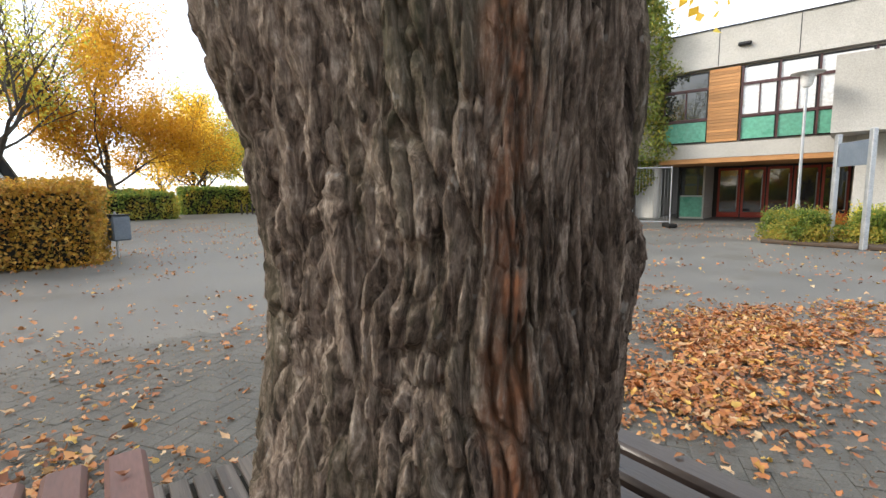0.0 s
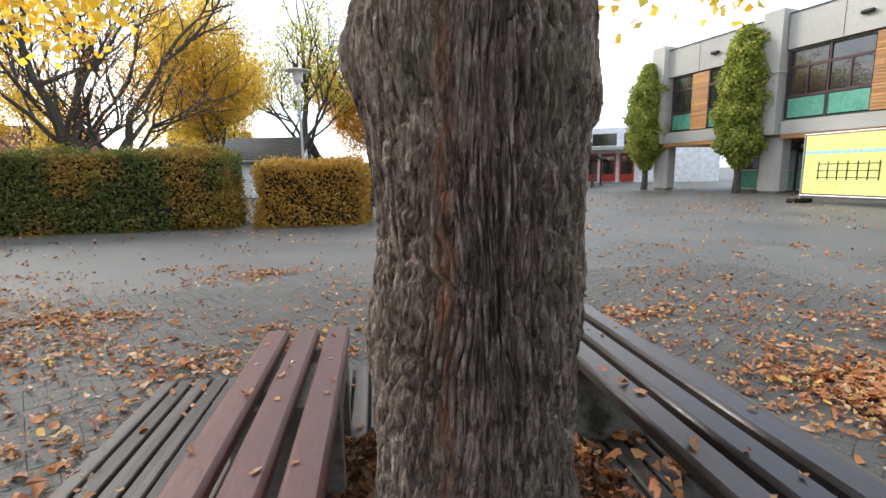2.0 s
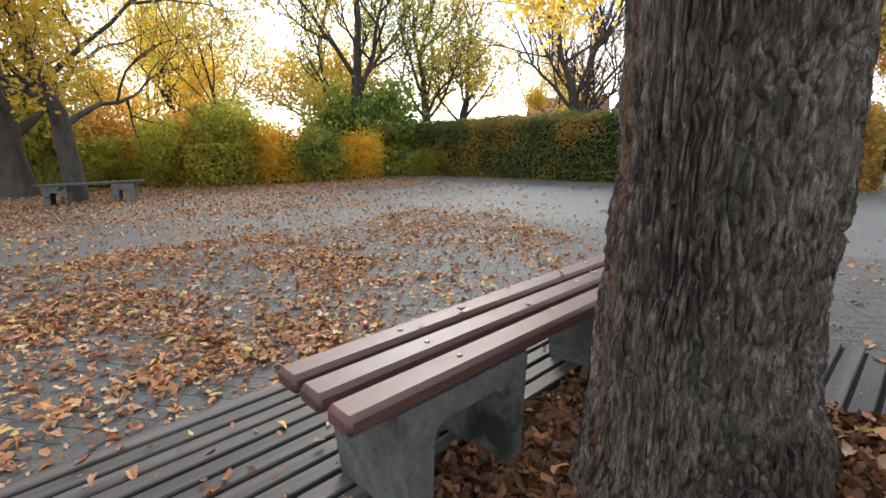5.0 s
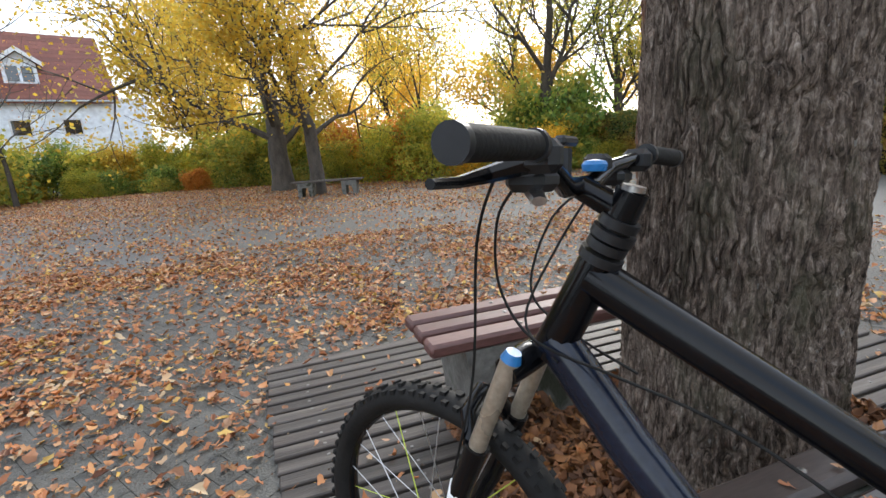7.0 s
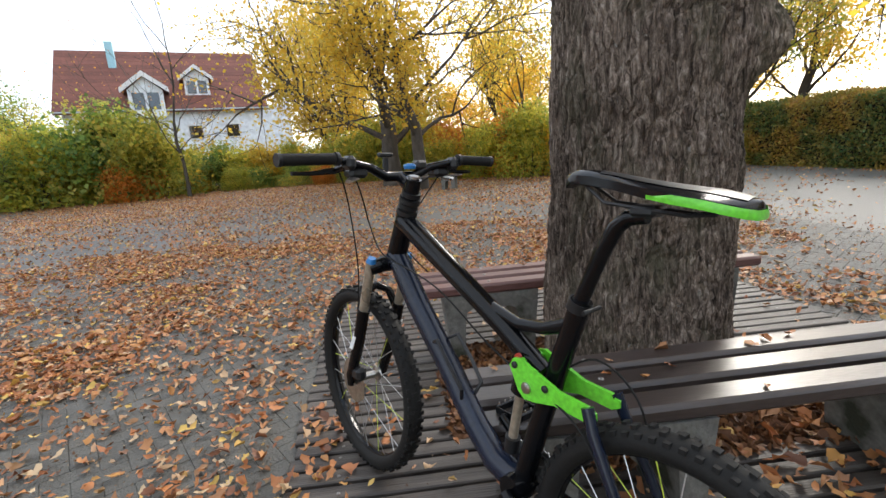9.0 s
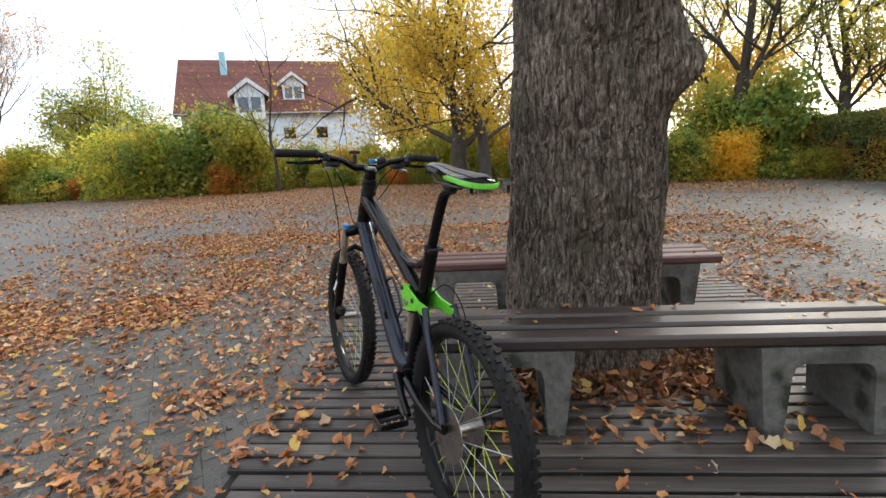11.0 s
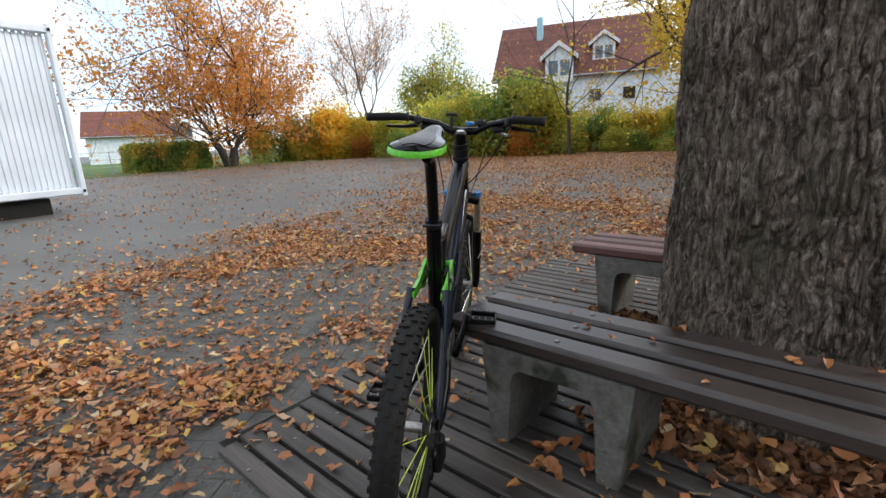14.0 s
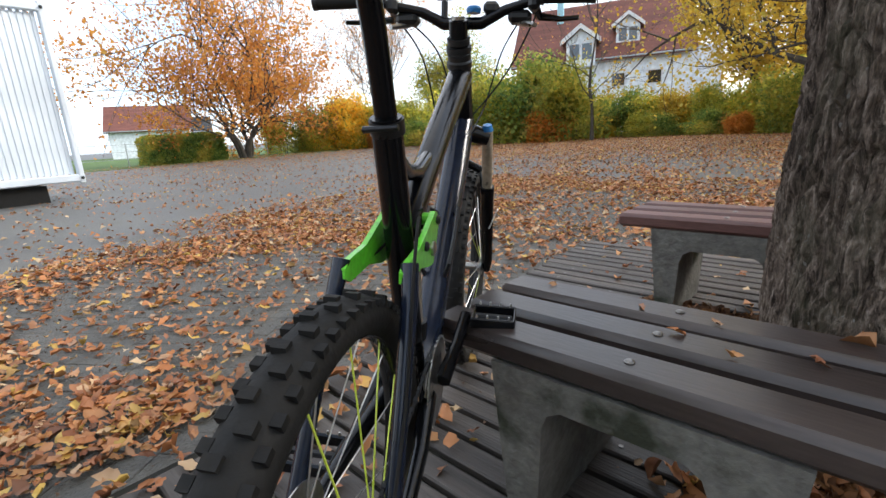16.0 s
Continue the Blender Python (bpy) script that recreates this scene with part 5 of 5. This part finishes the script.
def wheel(name, c, R, seed, lime):
    w = part(name, MB().ring(R - 0.052, 0.012, pose(c[0], 0, c[1]), 64, 8, 1.15), M_blackpaint, bike, "black alloy rim with knobbly tyre", smooth=True)
    part("tyre", MB().ring(R - 0.032, 0.028, pose(c[0], 0, c[1]), 72, 12, 1.12), M_rubber, w, smooth=True)
    tr = MB()
    n = 74
    for k in range(n):
        a = 2 * math.pi * k / n
        for v, dr, wd in ((0.0 + (0.007 if k % 2 else -0.007), R - 0.004, 0.016), (0.024, R - 0.014, 0.011), (-0.024, R - 0.014, 0.011)):
            aa = a + (0.5 * 2 * math.pi / n if abs(v) > 0.01 else 0)
            m = pose(c[0], v, c[1]) @ Matrix.Rotation(-aa, 4, "Y") @ pose(dr, 0, 0, 0, 0, 0)
            tr.box((0, 0, 0), (0.009, wd, 0.012), 0.0, m)
    part("tread", tr, M_rubber, w, "worn rubber tyre knobs")
    part("hub", MB().lathe([(0.012, -0.055), (0.03, -0.05), (0.03, -0.042), (0.014, -0.035), (0.014, 0.035), (0.03, 0.042), (0.03, 0.05), (0.012, 0.055)], 16, pose(c[0], 0, c[1], 90)), M_silver, w, "silver hub", smooth=True)
    for k in range(28):
        a = 2 * math.pi * k / 28
        v = 0.045 if k % 2 else -0.045
        b = a + (0.45 if k % 4 < 2 else -0.45)
        p0 = (c[0] + 0.028 * math.cos(b), v, c[1] + 0.028 * math.sin(b))
        p1 = (c[0] + (R - 0.06) * math.cos(a), v * 0.1, c[1] + (R - 0.06) * math.sin(a))
        part("spoke", MB().tube([p0, p1], 0.0013, 4), M_limespoke if k % (2 if lime else 5) == 0 else M_spoke, w)
    part("brake_disc", MB().lathe([(0.05, 0), (0.085, 0), (0.085, 0.002), (0.05, 0.002)], 32, pose(c[0], 0.052, c[1], -90)), M_silver, w)
    return w


wheel("front_wheel", AX_F, 0.353, 1, False)
wheel("rear_wheel", AX_R, 0.333, 2, True)
frame_ = part("frame", MB().tube([P3(HT1), P3(HT0)], [0.03, 0.034], 14), M_blackpaint, bike, "satin black frame", smooth=True)
part("top_tube", MB().tube([P3((-0.735, 0.975)), P3((-0.95, 0.865)), P3((-1.16, 0.755)), P3((-1.30, 0.67))], [0.034, 0.03, 0.027, 0.024], 14), M_blackpaint, frame_, smooth=True)
part("down_tube", MB().tube([P3((-0.675, 0.865)), P3((-0.80, 0.72)), P3((-0.95, 0.57)), P3((-1.07, 0.44)), P3((-1.15, 0.375)), P3(BB)], [0.036, 0.036, 0.034, 0.034, 0.036, 0.038], 14), M_bluepaint, frame_, "midnight blue down tube", smooth=True)
part("seat_tube", MB().tube([P3(BB), P3((-1.285, 0.52)), P3((-1.335, 0.68)), P3((-1.395, 0.86))], [0.027, 0.025, 0.024, 0.023], 14), M_blackpaint, frame_, smooth=True)
part("brace", MB().tube([P3((-1.13, 0.785)), P3((-1.22, 0.765)), P3((-1.30, 0.775)), P3((-1.375, 0.805))], [0.016, 0.015, 0.015, 0.019], 10), M_blackpaint, frame_, smooth=True)
part("bottom_bracket", MB().lathe([(0.034, -0.045), (0.036, -0.03), (0.036, 0.03), (0.034, 0.045)], 18, pose(BB[0], 0, BB[1], 90)), M_blackpaint, frame_, smooth=True)
for z, r in ((0.0, 0.034), (0.02, 0.031), (0.038, 0.033), (0.058, 0.03)):
    a = Vector(P3(HT1)).lerp(Vector(P3(HT0)), -z / 0.18)
    part("headset_spacer", MB().tube([a, a + (Vector(P3(HT1)) - Vector(P3(HT0))).normalized() * 0.014], r, 16), M_darkmetal, frame_, smooth=True)
ST = Vector(P3((-0.778, 1.075)))
stem = part("stem", MB().tube([ST - Vector((-0.012, 0, 0.028)), ST + Vector((-0.012, 0, 0.03))], 0.024, 14).tube([ST, ST + Vector((0.065, 0, 0.035))], [0.021, 0.019], 12), M_blackpaint, bike, smooth=True)
part("stem_cap", MB().tube([ST + Vector((-0.012, 0, 0.03)), ST + Vector((-0.014, 0, 0.038))], 0.017, 14), M_silver, stem, smooth=True)
BC = ST + Vector((0.068, 0, 0.037))
bar = part("handlebar", MB().tube([BC + Vector(p) for p in ((-0.058, 0.385, 0.045), (-0.04, 0.235, 0.05), (-0.008, 0.11, 0.028), (0, 0.05, 0.0), (0, -0.05, 0.0), (-0.008, -0.11, 0.028), (-0.04, -0.21, 0.05), (-0.055, -0.32, 0.045))], [0.011, 0.011, 0.013, 0.016, 0.016, 0.013, 0.011, 0.011], 12), M_blackpaint, bike, "black riser handlebar", smooth=True)
for s in (1, -1):
    part("grip", MB().tube([BC + Vector((-0.058, 0.39 if s > 0 else -0.325, 0.0455)), BC + Vector((-0.043, 0.235 if s > 0 else -0.205, 0.05))], [0.0165, 0.016], 14), M_rubber, bar, "black rubber grip", smooth=True)
    part("grip_ring", MB().tube([BC + Vector((-0.0585, (0.397 if s > 0 else -0.332), 0.045)), BC + Vector((-0.057, (0.387 if s > 0 else -0.322), 0.0455))], 0.0178, 14), M_darkmetal, bar, smooth=True)
    part("grip_ring", MB().tube([BC + Vector((-0.042, (0.232 if s > 0 else -0.208), 0.05)), BC + Vector((-0.041, (0.222 if s > 0 else -0.198), 0.05))], 0.019, 14), M_darkmetal, bar, smooth=True)
    part("brake_lever", MB().tube([BC + Vector((-0.02, 0.185 * s, 0.035)), BC + Vector((0.035, 0.20 * s, 0.02)), BC + Vector((0.03, (0.27 if s > 0 else -0.255), 0.012)), BC + Vector((0.015, (0.335 if s > 0 else -0.3), 0.012))], [0.014, 0.011, 0.007, 0.006], 8), M_blackpaint, bar, smooth=True)
    part("brake_clamp", MB().box(BC + Vector((-0.03, 0.185 * s, 0.04)), (0.05, 0.03, 0.04), 0.01), M_darkmetal, bar)
    part("shifter", MB().box(BC + Vector((0.0, 0.15 * s, 0.012)), (0.055, 0.06, 0.03), 0.01), M_darkmetal, bar)
    part("shift_paddle", MB().tube([BC + Vector((0.0, 0.15 * s, 0.0)), BC + Vector((-0.03, 0.19 * s, -0.012))], [0.009, 0.006], 8, 1.6), M_silver, bar, smooth=True)
part("bell", MB().lathe([(0.018, 0), (0.02, 0.01), (0.016, 0.016), (0.004, 0.018)], 18, Matrix.Translation(BC + Vector((-0.012, -0.03, 0.022)))), M_blue, bar, "blue and silver display", smooth=True)
part("camera_mount", MB().tube([BC + Vector((0, 0.05, 0.01)), BC + Vector((0, 0.05, 0.055))], 0.009, 8).box(BC + Vector((0.0, 0.05, 0.065)), (0.018, 0.05, 0.014), 0.004), M_darkmetal, bar, "empty action camera mount")
part("light_mount", MB().box(BC + Vector((0.0, -0.075, 0.035)), (0.04, 0.04, 0.03), 0.008), M_darkmetal, bar)
# fork
CR = Vector(P3((-0.625, 0.815)))
fork = part("fork", MB().tube([CR + Vector((0, 0.072, 0)), CR + Vector((-0.012, 0.03, 0.012)), CR + Vector((-0.012, -0.03, 0.012)), CR + Vector((0, -0.072, 0))], [0.024, 0.027, 0.027, 0.024], 12), M_blackpaint, bike, "black suspension fork crown", smooth=True)
fax = (Vector(P3((AX_F[0] - 0.02, AX_F[1]))) - CR).normalized()
for s in (1, -1):
    top = CR + Vector((0, 0.07 * s, 0)) - fax * 0.028
    part("fork_cap", MB().tube([top - fax * 0.012, top + fax * 0.004], [0.013, 0.018], 14), M_blue, fork, "blue fork cap", smooth=True)
    part("stanchion", MB().tube([top, top + fax * 0.22], 0.0165, 14), M_bronze, fork, "bronze fork stanchion", smooth=True)
    lo = top + fax * 0.19
    end = Vector((AX_F[0], 0.068 * s, AX_F[1]))
    part("fork_leg", MB().tube([lo, lo + fax * 0.03, lo + fax * 0.16, end + Vector((-0.014, 0, 0.03)), end + Vector((-0.004, 0, -0.012))], [0.023, 0.0215, 0.021, 0.02, 0.012], 14), M_blackpaint, fork, "black fork lower leg", smooth=True)
    part("fork_decal", MB().box((0, 0, 0), (0.004, 0.022, 0.07), 0.001, Matrix.Translation(lo + fax * 0.12 + Vector((0.0, 0.0215 * s, 0))) @ pose(0, 0, 0, 0, -21, 90)), M_white, fork, "white shape on the fork leg")
part("fork_arch", MB().tube([CR + fax * 0.19 + Vector((0.0, 0.07, 0)), CR + fax * 0.12 + Vector((0.05, 0.05, 0.005)), CR + fax * 0.10 + Vector((0.06, 0, 0.01)), CR + fax * 0.12 + Vector((0.05, -0.05, 0.005)), CR + fax * 0.19 + Vector((0.0, -0.07, 0))], [0.016, 0.014, 0.014, 0.014, 0.016], 10), M_blackpaint, fork, smooth=True)
part("caliper", MB().box((AX_F[0] - 0.06, 0.06, AX_F[1] + 0.05), (0.06, 0.04, 0.05), 0.012), M_darkmetal, fork)
# seat post and saddle
part("seat_post", MB().tube([P3((-1.385, 0.84)), P3((-1.435, 0.96)), P3((-1.466, 1.018)), P3((-1.49, 1.036)), P3((-1.525, 1.04))], [0.0165, 0.0165, 0.0165, 0.016, 0.014], 14), M_blackpaint, bike, "matt black seat post", smooth=True)
clampp = part("seat_clamp", MB().tube([P3((-1.385, 0.838)), P3((-1.393, 0.858))], 0.0255, 16), M_darkmetal, bike, smooth=True)
part("clamp_lever", MB().tube([(-1.417, 0.026, 0.842), (-1.42, -0.026, 0.846)], [0.005, 0.0045], 8), M_darkmetal, clampp, smooth=True)


def saddle_rows(zlift=0.0, shrink=1.0, n=28):
    """Stations from nose to tail: place along the bike, half width, height of the ridge."""
    us = [-1.365, -1.38, -1.42, -1.48, -1.54, -1.60, -1.65, -1.68, -1.70, -1.708]
    ws = [0.012, 0.021, 0.025, 0.030, 0.042, 0.062, 0.069, 0.064, 0.045, 0.018]
    hs = [1.110, 1.120, 1.121, 1.114, 1.105, 1.099, 1.095, 1.090, 1.085, 1.082]
    rows = []
    for k in range(n):
        u = -1.365 - 0.343 * math.sin(0.5 * math.pi * k / (n - 1))
        w, h = (float(np.interp(-u, [-q for q in us], c)) for c in (ws, hs))
        rows.append((u + 0.01, w * shrink * 0.93, h + zlift + 0.004 - 0.012 * (-1.365 - u) / 0.34))
    return rows


def saddle_mesh():
    mb, n = MB(), 13
    vs = []
    for u, w, h in saddle_rows():
        for k in range(n):
            a = math.pi * k / (n - 1)
            v = -w * math.cos(a)
            vs.append((u, v, h - 0.012 * (v / w) ** 2 - (0.016 if k in (0, n - 1) else 0)))
    m = len(vs) // n
    fs = [(i * n + k, i * n + k + 1, (i + 1) * n + k + 1, (i + 1) * n + k) for i in range(m - 1) for k in range(n - 1)]
    fs += [tuple(i * n for i in range(m)) + tuple(i * n + n - 1 for i in reversed(range(m)))]
    fs += [tuple(range(n)), tuple(range((m - 1) * n, m * n))]
    return mb.add(vs, fs)


sad = part("saddle", saddle_mesh(), M_blackpaint, bike, "slim black saddle with lime green flanks", smooth=True)
fl = MB()
rim_rows = [r for r in saddle_rows() if r[0] < -1.53]
vs = []
for s, rows in ((1, rim_rows), (-1, rim_rows[::-1])):
    for u, w, h in rows:
        k = min(1.0, (-1.53 - u) / 0.06)
        vs += [(u - 0.003 * k, s * (w + 0.002), h - 0.028), (u - 0.004 * k, s * (w + 0.0035), h - 0.021), (u - 0.002 * k, s * (w + 0.0015), h - 0.027 + 0.014 * k)]
fl.add(vs, [(3 * i + k, 3 * i + k + 1, 3 * i + k + 4, 3 * i + k + 3) for i in range(len(vs) // 3 - 1) for k in (0, 1)])
part("flank", fl, M_lime, sad, "lime green saddle flank", smooth=True)
pt = MB()
vs = []
top_rows = saddle_rows(0.0015, 0.6)[4:-4]
for u, w, h in top_rows:
    vs += [(u, -w, h - 0.0043), (u, -0.5 * w, h - 0.0011), (u, 0, h), (u, 0.5 * w, h - 0.0011), (u, w, h - 0.0043)]
pt.add(vs, [(5 * i + k, 5 * i + k + 1, 5 * i + k + 6, 5 * i + k + 5) for i in range(len(top_rows) - 1) for k in range(4)])
part("saddle_top", pt, M_grey, sad, "black leather saddle top", smooth=True)
for s in (1, -1):
    part("saddle_rail", MB().tube([(-1.40, 0.012 * s, 1.095), (-1.45, 0.02 * s, 1.062), (-1.60, 0.022 * s, 1.047), (-1.65, 0.03 * s, 1.052)], 0.0036, 6), M_darkmetal, sad, smooth=True)
part("post_head", MB().box((-1.525, 0, 1.05), (0.05, 0.05, 0.02), 0.006), M_darkmetal, bike)
# rear suspension
for s in (1, -1):
    poly = [(-1.238, 0.682), (-1.25, 0.702), (-1.27, 0.706), (-1.30, 0.695), (-1.38, 0.668), (-1.45, 0.664), (-1.467, 0.655), (-1.468, 0.64), (-1.45, 0.63), (-1.37, 0.633), (-1.31, 0.618), (-1.285, 0.615), (-1.266, 0.63)]
    lk = part("rocker_link", MB().prism(poly, 0.009, pose(0, 0.043 * s - 0.0045, 0)), M_lime, bike, "lime green suspension link")
    for q, r, mt in (((-1.292, 0.645), 0.013, M_silver), ((-1.455, 0.652), 0.01, M_darkmetal), ((-1.256, 0.688), 0.008, M_darkmetal), ((-1.345, 0.662), 0.008, M_darkmetal)):
        part("pivot_bolt", MB().lathe([(r, 0), (r, 0.004), (r * 0.6, 0.006)], 14, pose(q[0], (0.0478) * s, q[1], -90 * s)), mt, lk, smooth=True)
    part("seat_stay", MB().tube([(-1.452, 0.05 * s, 0.665), (-1.47, 0.055 * s, 0.62), (-1.55, 0.062 * s, 0.47), (-1.61, 0.066 * s, 0.355)], [0.013, 0.012, 0.011, 0.012], 10), M_bluepaint, bike, "dark blue seat stay", smooth=True)
    part("chain_stay", MB().tube([(-1.28, 0.04 * s, 0.35), (-1.42, 0.058 * s, 0.335), (-1.56, 0.066 * s, 0.325), (-1.625, 0.066 * s, 0.34)], [0.017, 0.014, 0.012, 0.012], 10), M_blackpaint, bike, "black chain stay", smooth=True)
part("link_bridge", MB().tube([(-1.26, -0.045, 0.69), (-1.26, 0.045, 0.69)], 0.011, 10), M_lime, bike)
sh = part("shock", MB().tube([P3((-1.258, 0.71)), P3((-1.232, 0.60)), P3((-1.23, 0.595))], [0.024, 0.026, 0.02], 14), M_blackpaint, bike, "black air shock", smooth=True)
part("shock_shaft", MB().tube([P3((-1.23, 0.597)), P3((-1.205, 0.46))], 0.012, 12), M_bronze, sh, smooth=True)
part("shock_eye", MB().tube([P3((-1.207, 0.47)), P3((-1.2, 0.43))], [0.02, 0.018], 12), M_darkmetal, sh, smooth=True)
part("shock_cap", MB().tube([(-1.25, 0.026, 0.70), (-1.25, 0.034, 0.70)], 0.009, 10), M_red, sh, smooth=True)
part("shock_sticker", MB().tube([P3((-1.249, 0.672)), P3((-1.2445, 0.652))], 0.0262, 14), M_white, sh, smooth=True)
# drive train
cr = part("crankset", MB().tube([(BB[0], -0.06, BB[1]), (-1.16, -0.075, 0.40), (-1.085, -0.082, 0.44)], [0.017, 0.013, 0.013], 10).tube([(BB[0], 0.06, BB[1]), (-1.32, 0.075, 0.32), (-1.395, 0.082, 0.28)], [0.017, 0.013, 0.013], 10), M_blackpaint, bike, "black cranks", smooth=True)
for r, v in ((0.085, -0.048), (0.068, -0.04), (0.05, -0.033)):
    mb = MB()
    n = int(r * 400)
    mb.lathe([(r * 0.72, 0), (r, 0), (r, 0.0025), (r * 0.72, 0.0025)], n, pose(BB[0], v, BB[1], 90))
    for k in range(n):
        a = 2 * math.pi * k / n
        mb.box((0, 0, 0), (0.006, 0.0022, 0.005), 0, pose(BB[0] + (r + 0.002) * math.cos(a), v - 0.0012, BB[1] + (r + 0.002) * math.sin(a), 0, -math.degrees(a), 0))
    part("chainring", mb, M_silver, cr)
for k in range(7):
    r = 0.028 + 0.0055 * k
    part("cassette_cog", MB().lathe([(0.015, 0), (r, 0), (r + 0.002, 0.001), (r, 0.002), (0.015, 0.002)], 26, pose(AX_R[0], -0.054 + 0.0038 * k, AX_R[1], 90)), M_silver, bike)
chain = MB()
ring_r, cog_r = 0.07, 0.045
path = [(BB[0] + 0.0, BB[1] + ring_r), (-1.43, 0.40), (AX_R[0], AX_R[1] + cog_r)], [(BB[0], BB[1] - ring_r), (-1.45, 0.24), (AX_R[0] + 0.03, 0.19)]
for seg in path:
    pts = [Vector((p[0], -0.042, p[1])) for p in seg]
    for a, c in zip(pts, pts[1:]):
        n = int((c - a).length / 0.0127)
        for k in range(n):
            p = a.lerp(c, (k + 0.5) / n)
            ang = math.degrees(math.atan2(c.z - a.z, c.x - a.x))
            chain.box((0, 0, 0), (0.0115, 0.006 if k % 2 else 0.004, 0.008), 0.0, Matrix.Translation(p) @ pose(0, 0, 0, 0, -ang, 0))
part("chain", chain, M_darkmetal, bike, "oily bicycle chain")["kind"] = "stuff"
dr = part("derailleur", MB().tube([(-1.63, -0.07, 0.31), (-1.60, -0.075, 0.24), (-1.575, -0.06, 0.17)], [0.018, 0.014, 0.016], 10).box((-1.59, -0.05, 0.20), (0.02, 0.006, 0.11), 0.002), M_darkmetal, bike, "black rear derailleur", smooth=True)
for z in (0.235, 0.16):
    part("jockey_wheel", MB().lathe([(0.02, -0.003), (0.02, 0.003)], 12, pose(-1.585, -0.045, z, 90)), M_darkmetal, dr)
for p, s in (((-1.085, 0.44), -1), ((-1.395, 0.28), 1)):
    c = Vector((p[0], 0.145 * s, p[1]))
    pd = part("pedal", MB().tube([(p[0], 0.085 * s, p[1]), (p[0], 0.185 * s, p[1])], 0.007, 8), M_darkmetal, bike, "black cage pedal with steel spindle", smooth=True)
    for du in (-0.04, 0.04):
        part("pedal_cage", MB().box(c + Vector((du, 0, 0)), (0.008, 0.095, 0.024), 0.003), M_blackpaint, pd)
    for dv in (-0.045, 0.045):
        part("pedal_cage", MB().box(c + Vector((0, dv, 0)), (0.08, 0.006, 0.02), 0.002), M_blackpaint, pd)
    pins = MB()
    for du in (-0.04, 0.04):
        for k in range(4):
            pins.lathe([(0.003, 0), (0.002, 0.007)], 6, Matrix.Translation(c + Vector((du, -0.035 + 0.023 * k, 0.012))))
    part("pedal_pins", pins, M_silver, pd)["kind"] = "stuff"
# bottle cage and cables
cg = MB()
for s in (1, -1):
    cg.tube([(-0.90, 0.02 * s, 0.63), (-0.945, 0.038 * s, 0.655), (-1.0, 0.04 * s, 0.60), (-1.05, 0.036 * s, 0.545), (-1.03, 0.02 * s, 0.50)], 0.006, 6)
cg.box((-0.965, 0, 0.585), (0.16, 0.03, 0.008), 0.002, Matrix.Translation((-0.965, 0, 0.585)) @ pose(0, 0, 0, 0, -45, 0) @ Matrix.Translation((0.965, 0, -0.585)))
part("bottle_cage", cg, M_darkmetal, bike, "black plastic bottle cage", smooth=True)
for pts in (
    [BC + Vector((0.02, 0.15, 0.01)), BC + Vector((0.09, 0.09, -0.05)), Vector((-0.60, 0.05, 0.95)), Vector((-0.66, 0.045, 0.87)), Vector((-0.78, 0.035, 0.84))],
    [BC + Vector((0.03, 0.19, 0.02)), BC + Vector((0.10, 0.13, -0.08)), Vector((-0.57, 0.085, 0.80)), Vector((-0.52, 0.075, 0.60)), Vector((-0.47, 0.072, 0.40))],
    [BC + Vector((0.02, -0.15, 0.01)), BC + Vector((0.09, -0.10, -0.06)), Vector((-0.60, -0.06, 0.92)), Vector((-0.69, -0.045, 0.86)), Vector((-0.80, -0.035, 0.82))],
    [BC + Vector((0.03, -0.19, 0.02)), BC + Vector((0.085, -0.12, -0.11)), Vector((-0.61, -0.02, 0.88)), Vector((-0.70, 0.04, 0.84))],
    [Vector((-0.78, 0.036, 0.84)), Vector((-0.95, 0.032, 0.80)), Vector((-1.15, 0.03, 0.70)), Vector((-1.30, 0.034, 0.65)), Vector((-1.45, 0.06, 0.61)), Vector((-1.56, 0.07, 0.45))],
    [Vector((-1.31, -0.03, 0.66)), Vector((-1.40, -0.05, 0.72)), Vector((-1.49, -0.065, 0.66)), Vector((-1.55, -0.07, 0.5)), Vector((-1.66, -0.075, 0.36)), Vector((-1.63, -0.075, 0.30))],
):
    fine = []
    for i in range(len(pts) - 1):
        a, b, c, d = pts[max(i - 1, 0)], pts[i], pts[i + 1], pts[min(i + 2, len(pts) - 1)]
        for k in range(6):
            t = k / 6
            fine.append(0.5 * (2 * b + (c - a) * t + (2 * a - 5 * b + 4 * c - d) * t * t + (3 * b - a - 3 * c + d) * t ** 3))
    fine.append(pts[-1])
    part("cable", MB().tube(fine, 0.0024, 6), M_rubber, bike, smooth=True)
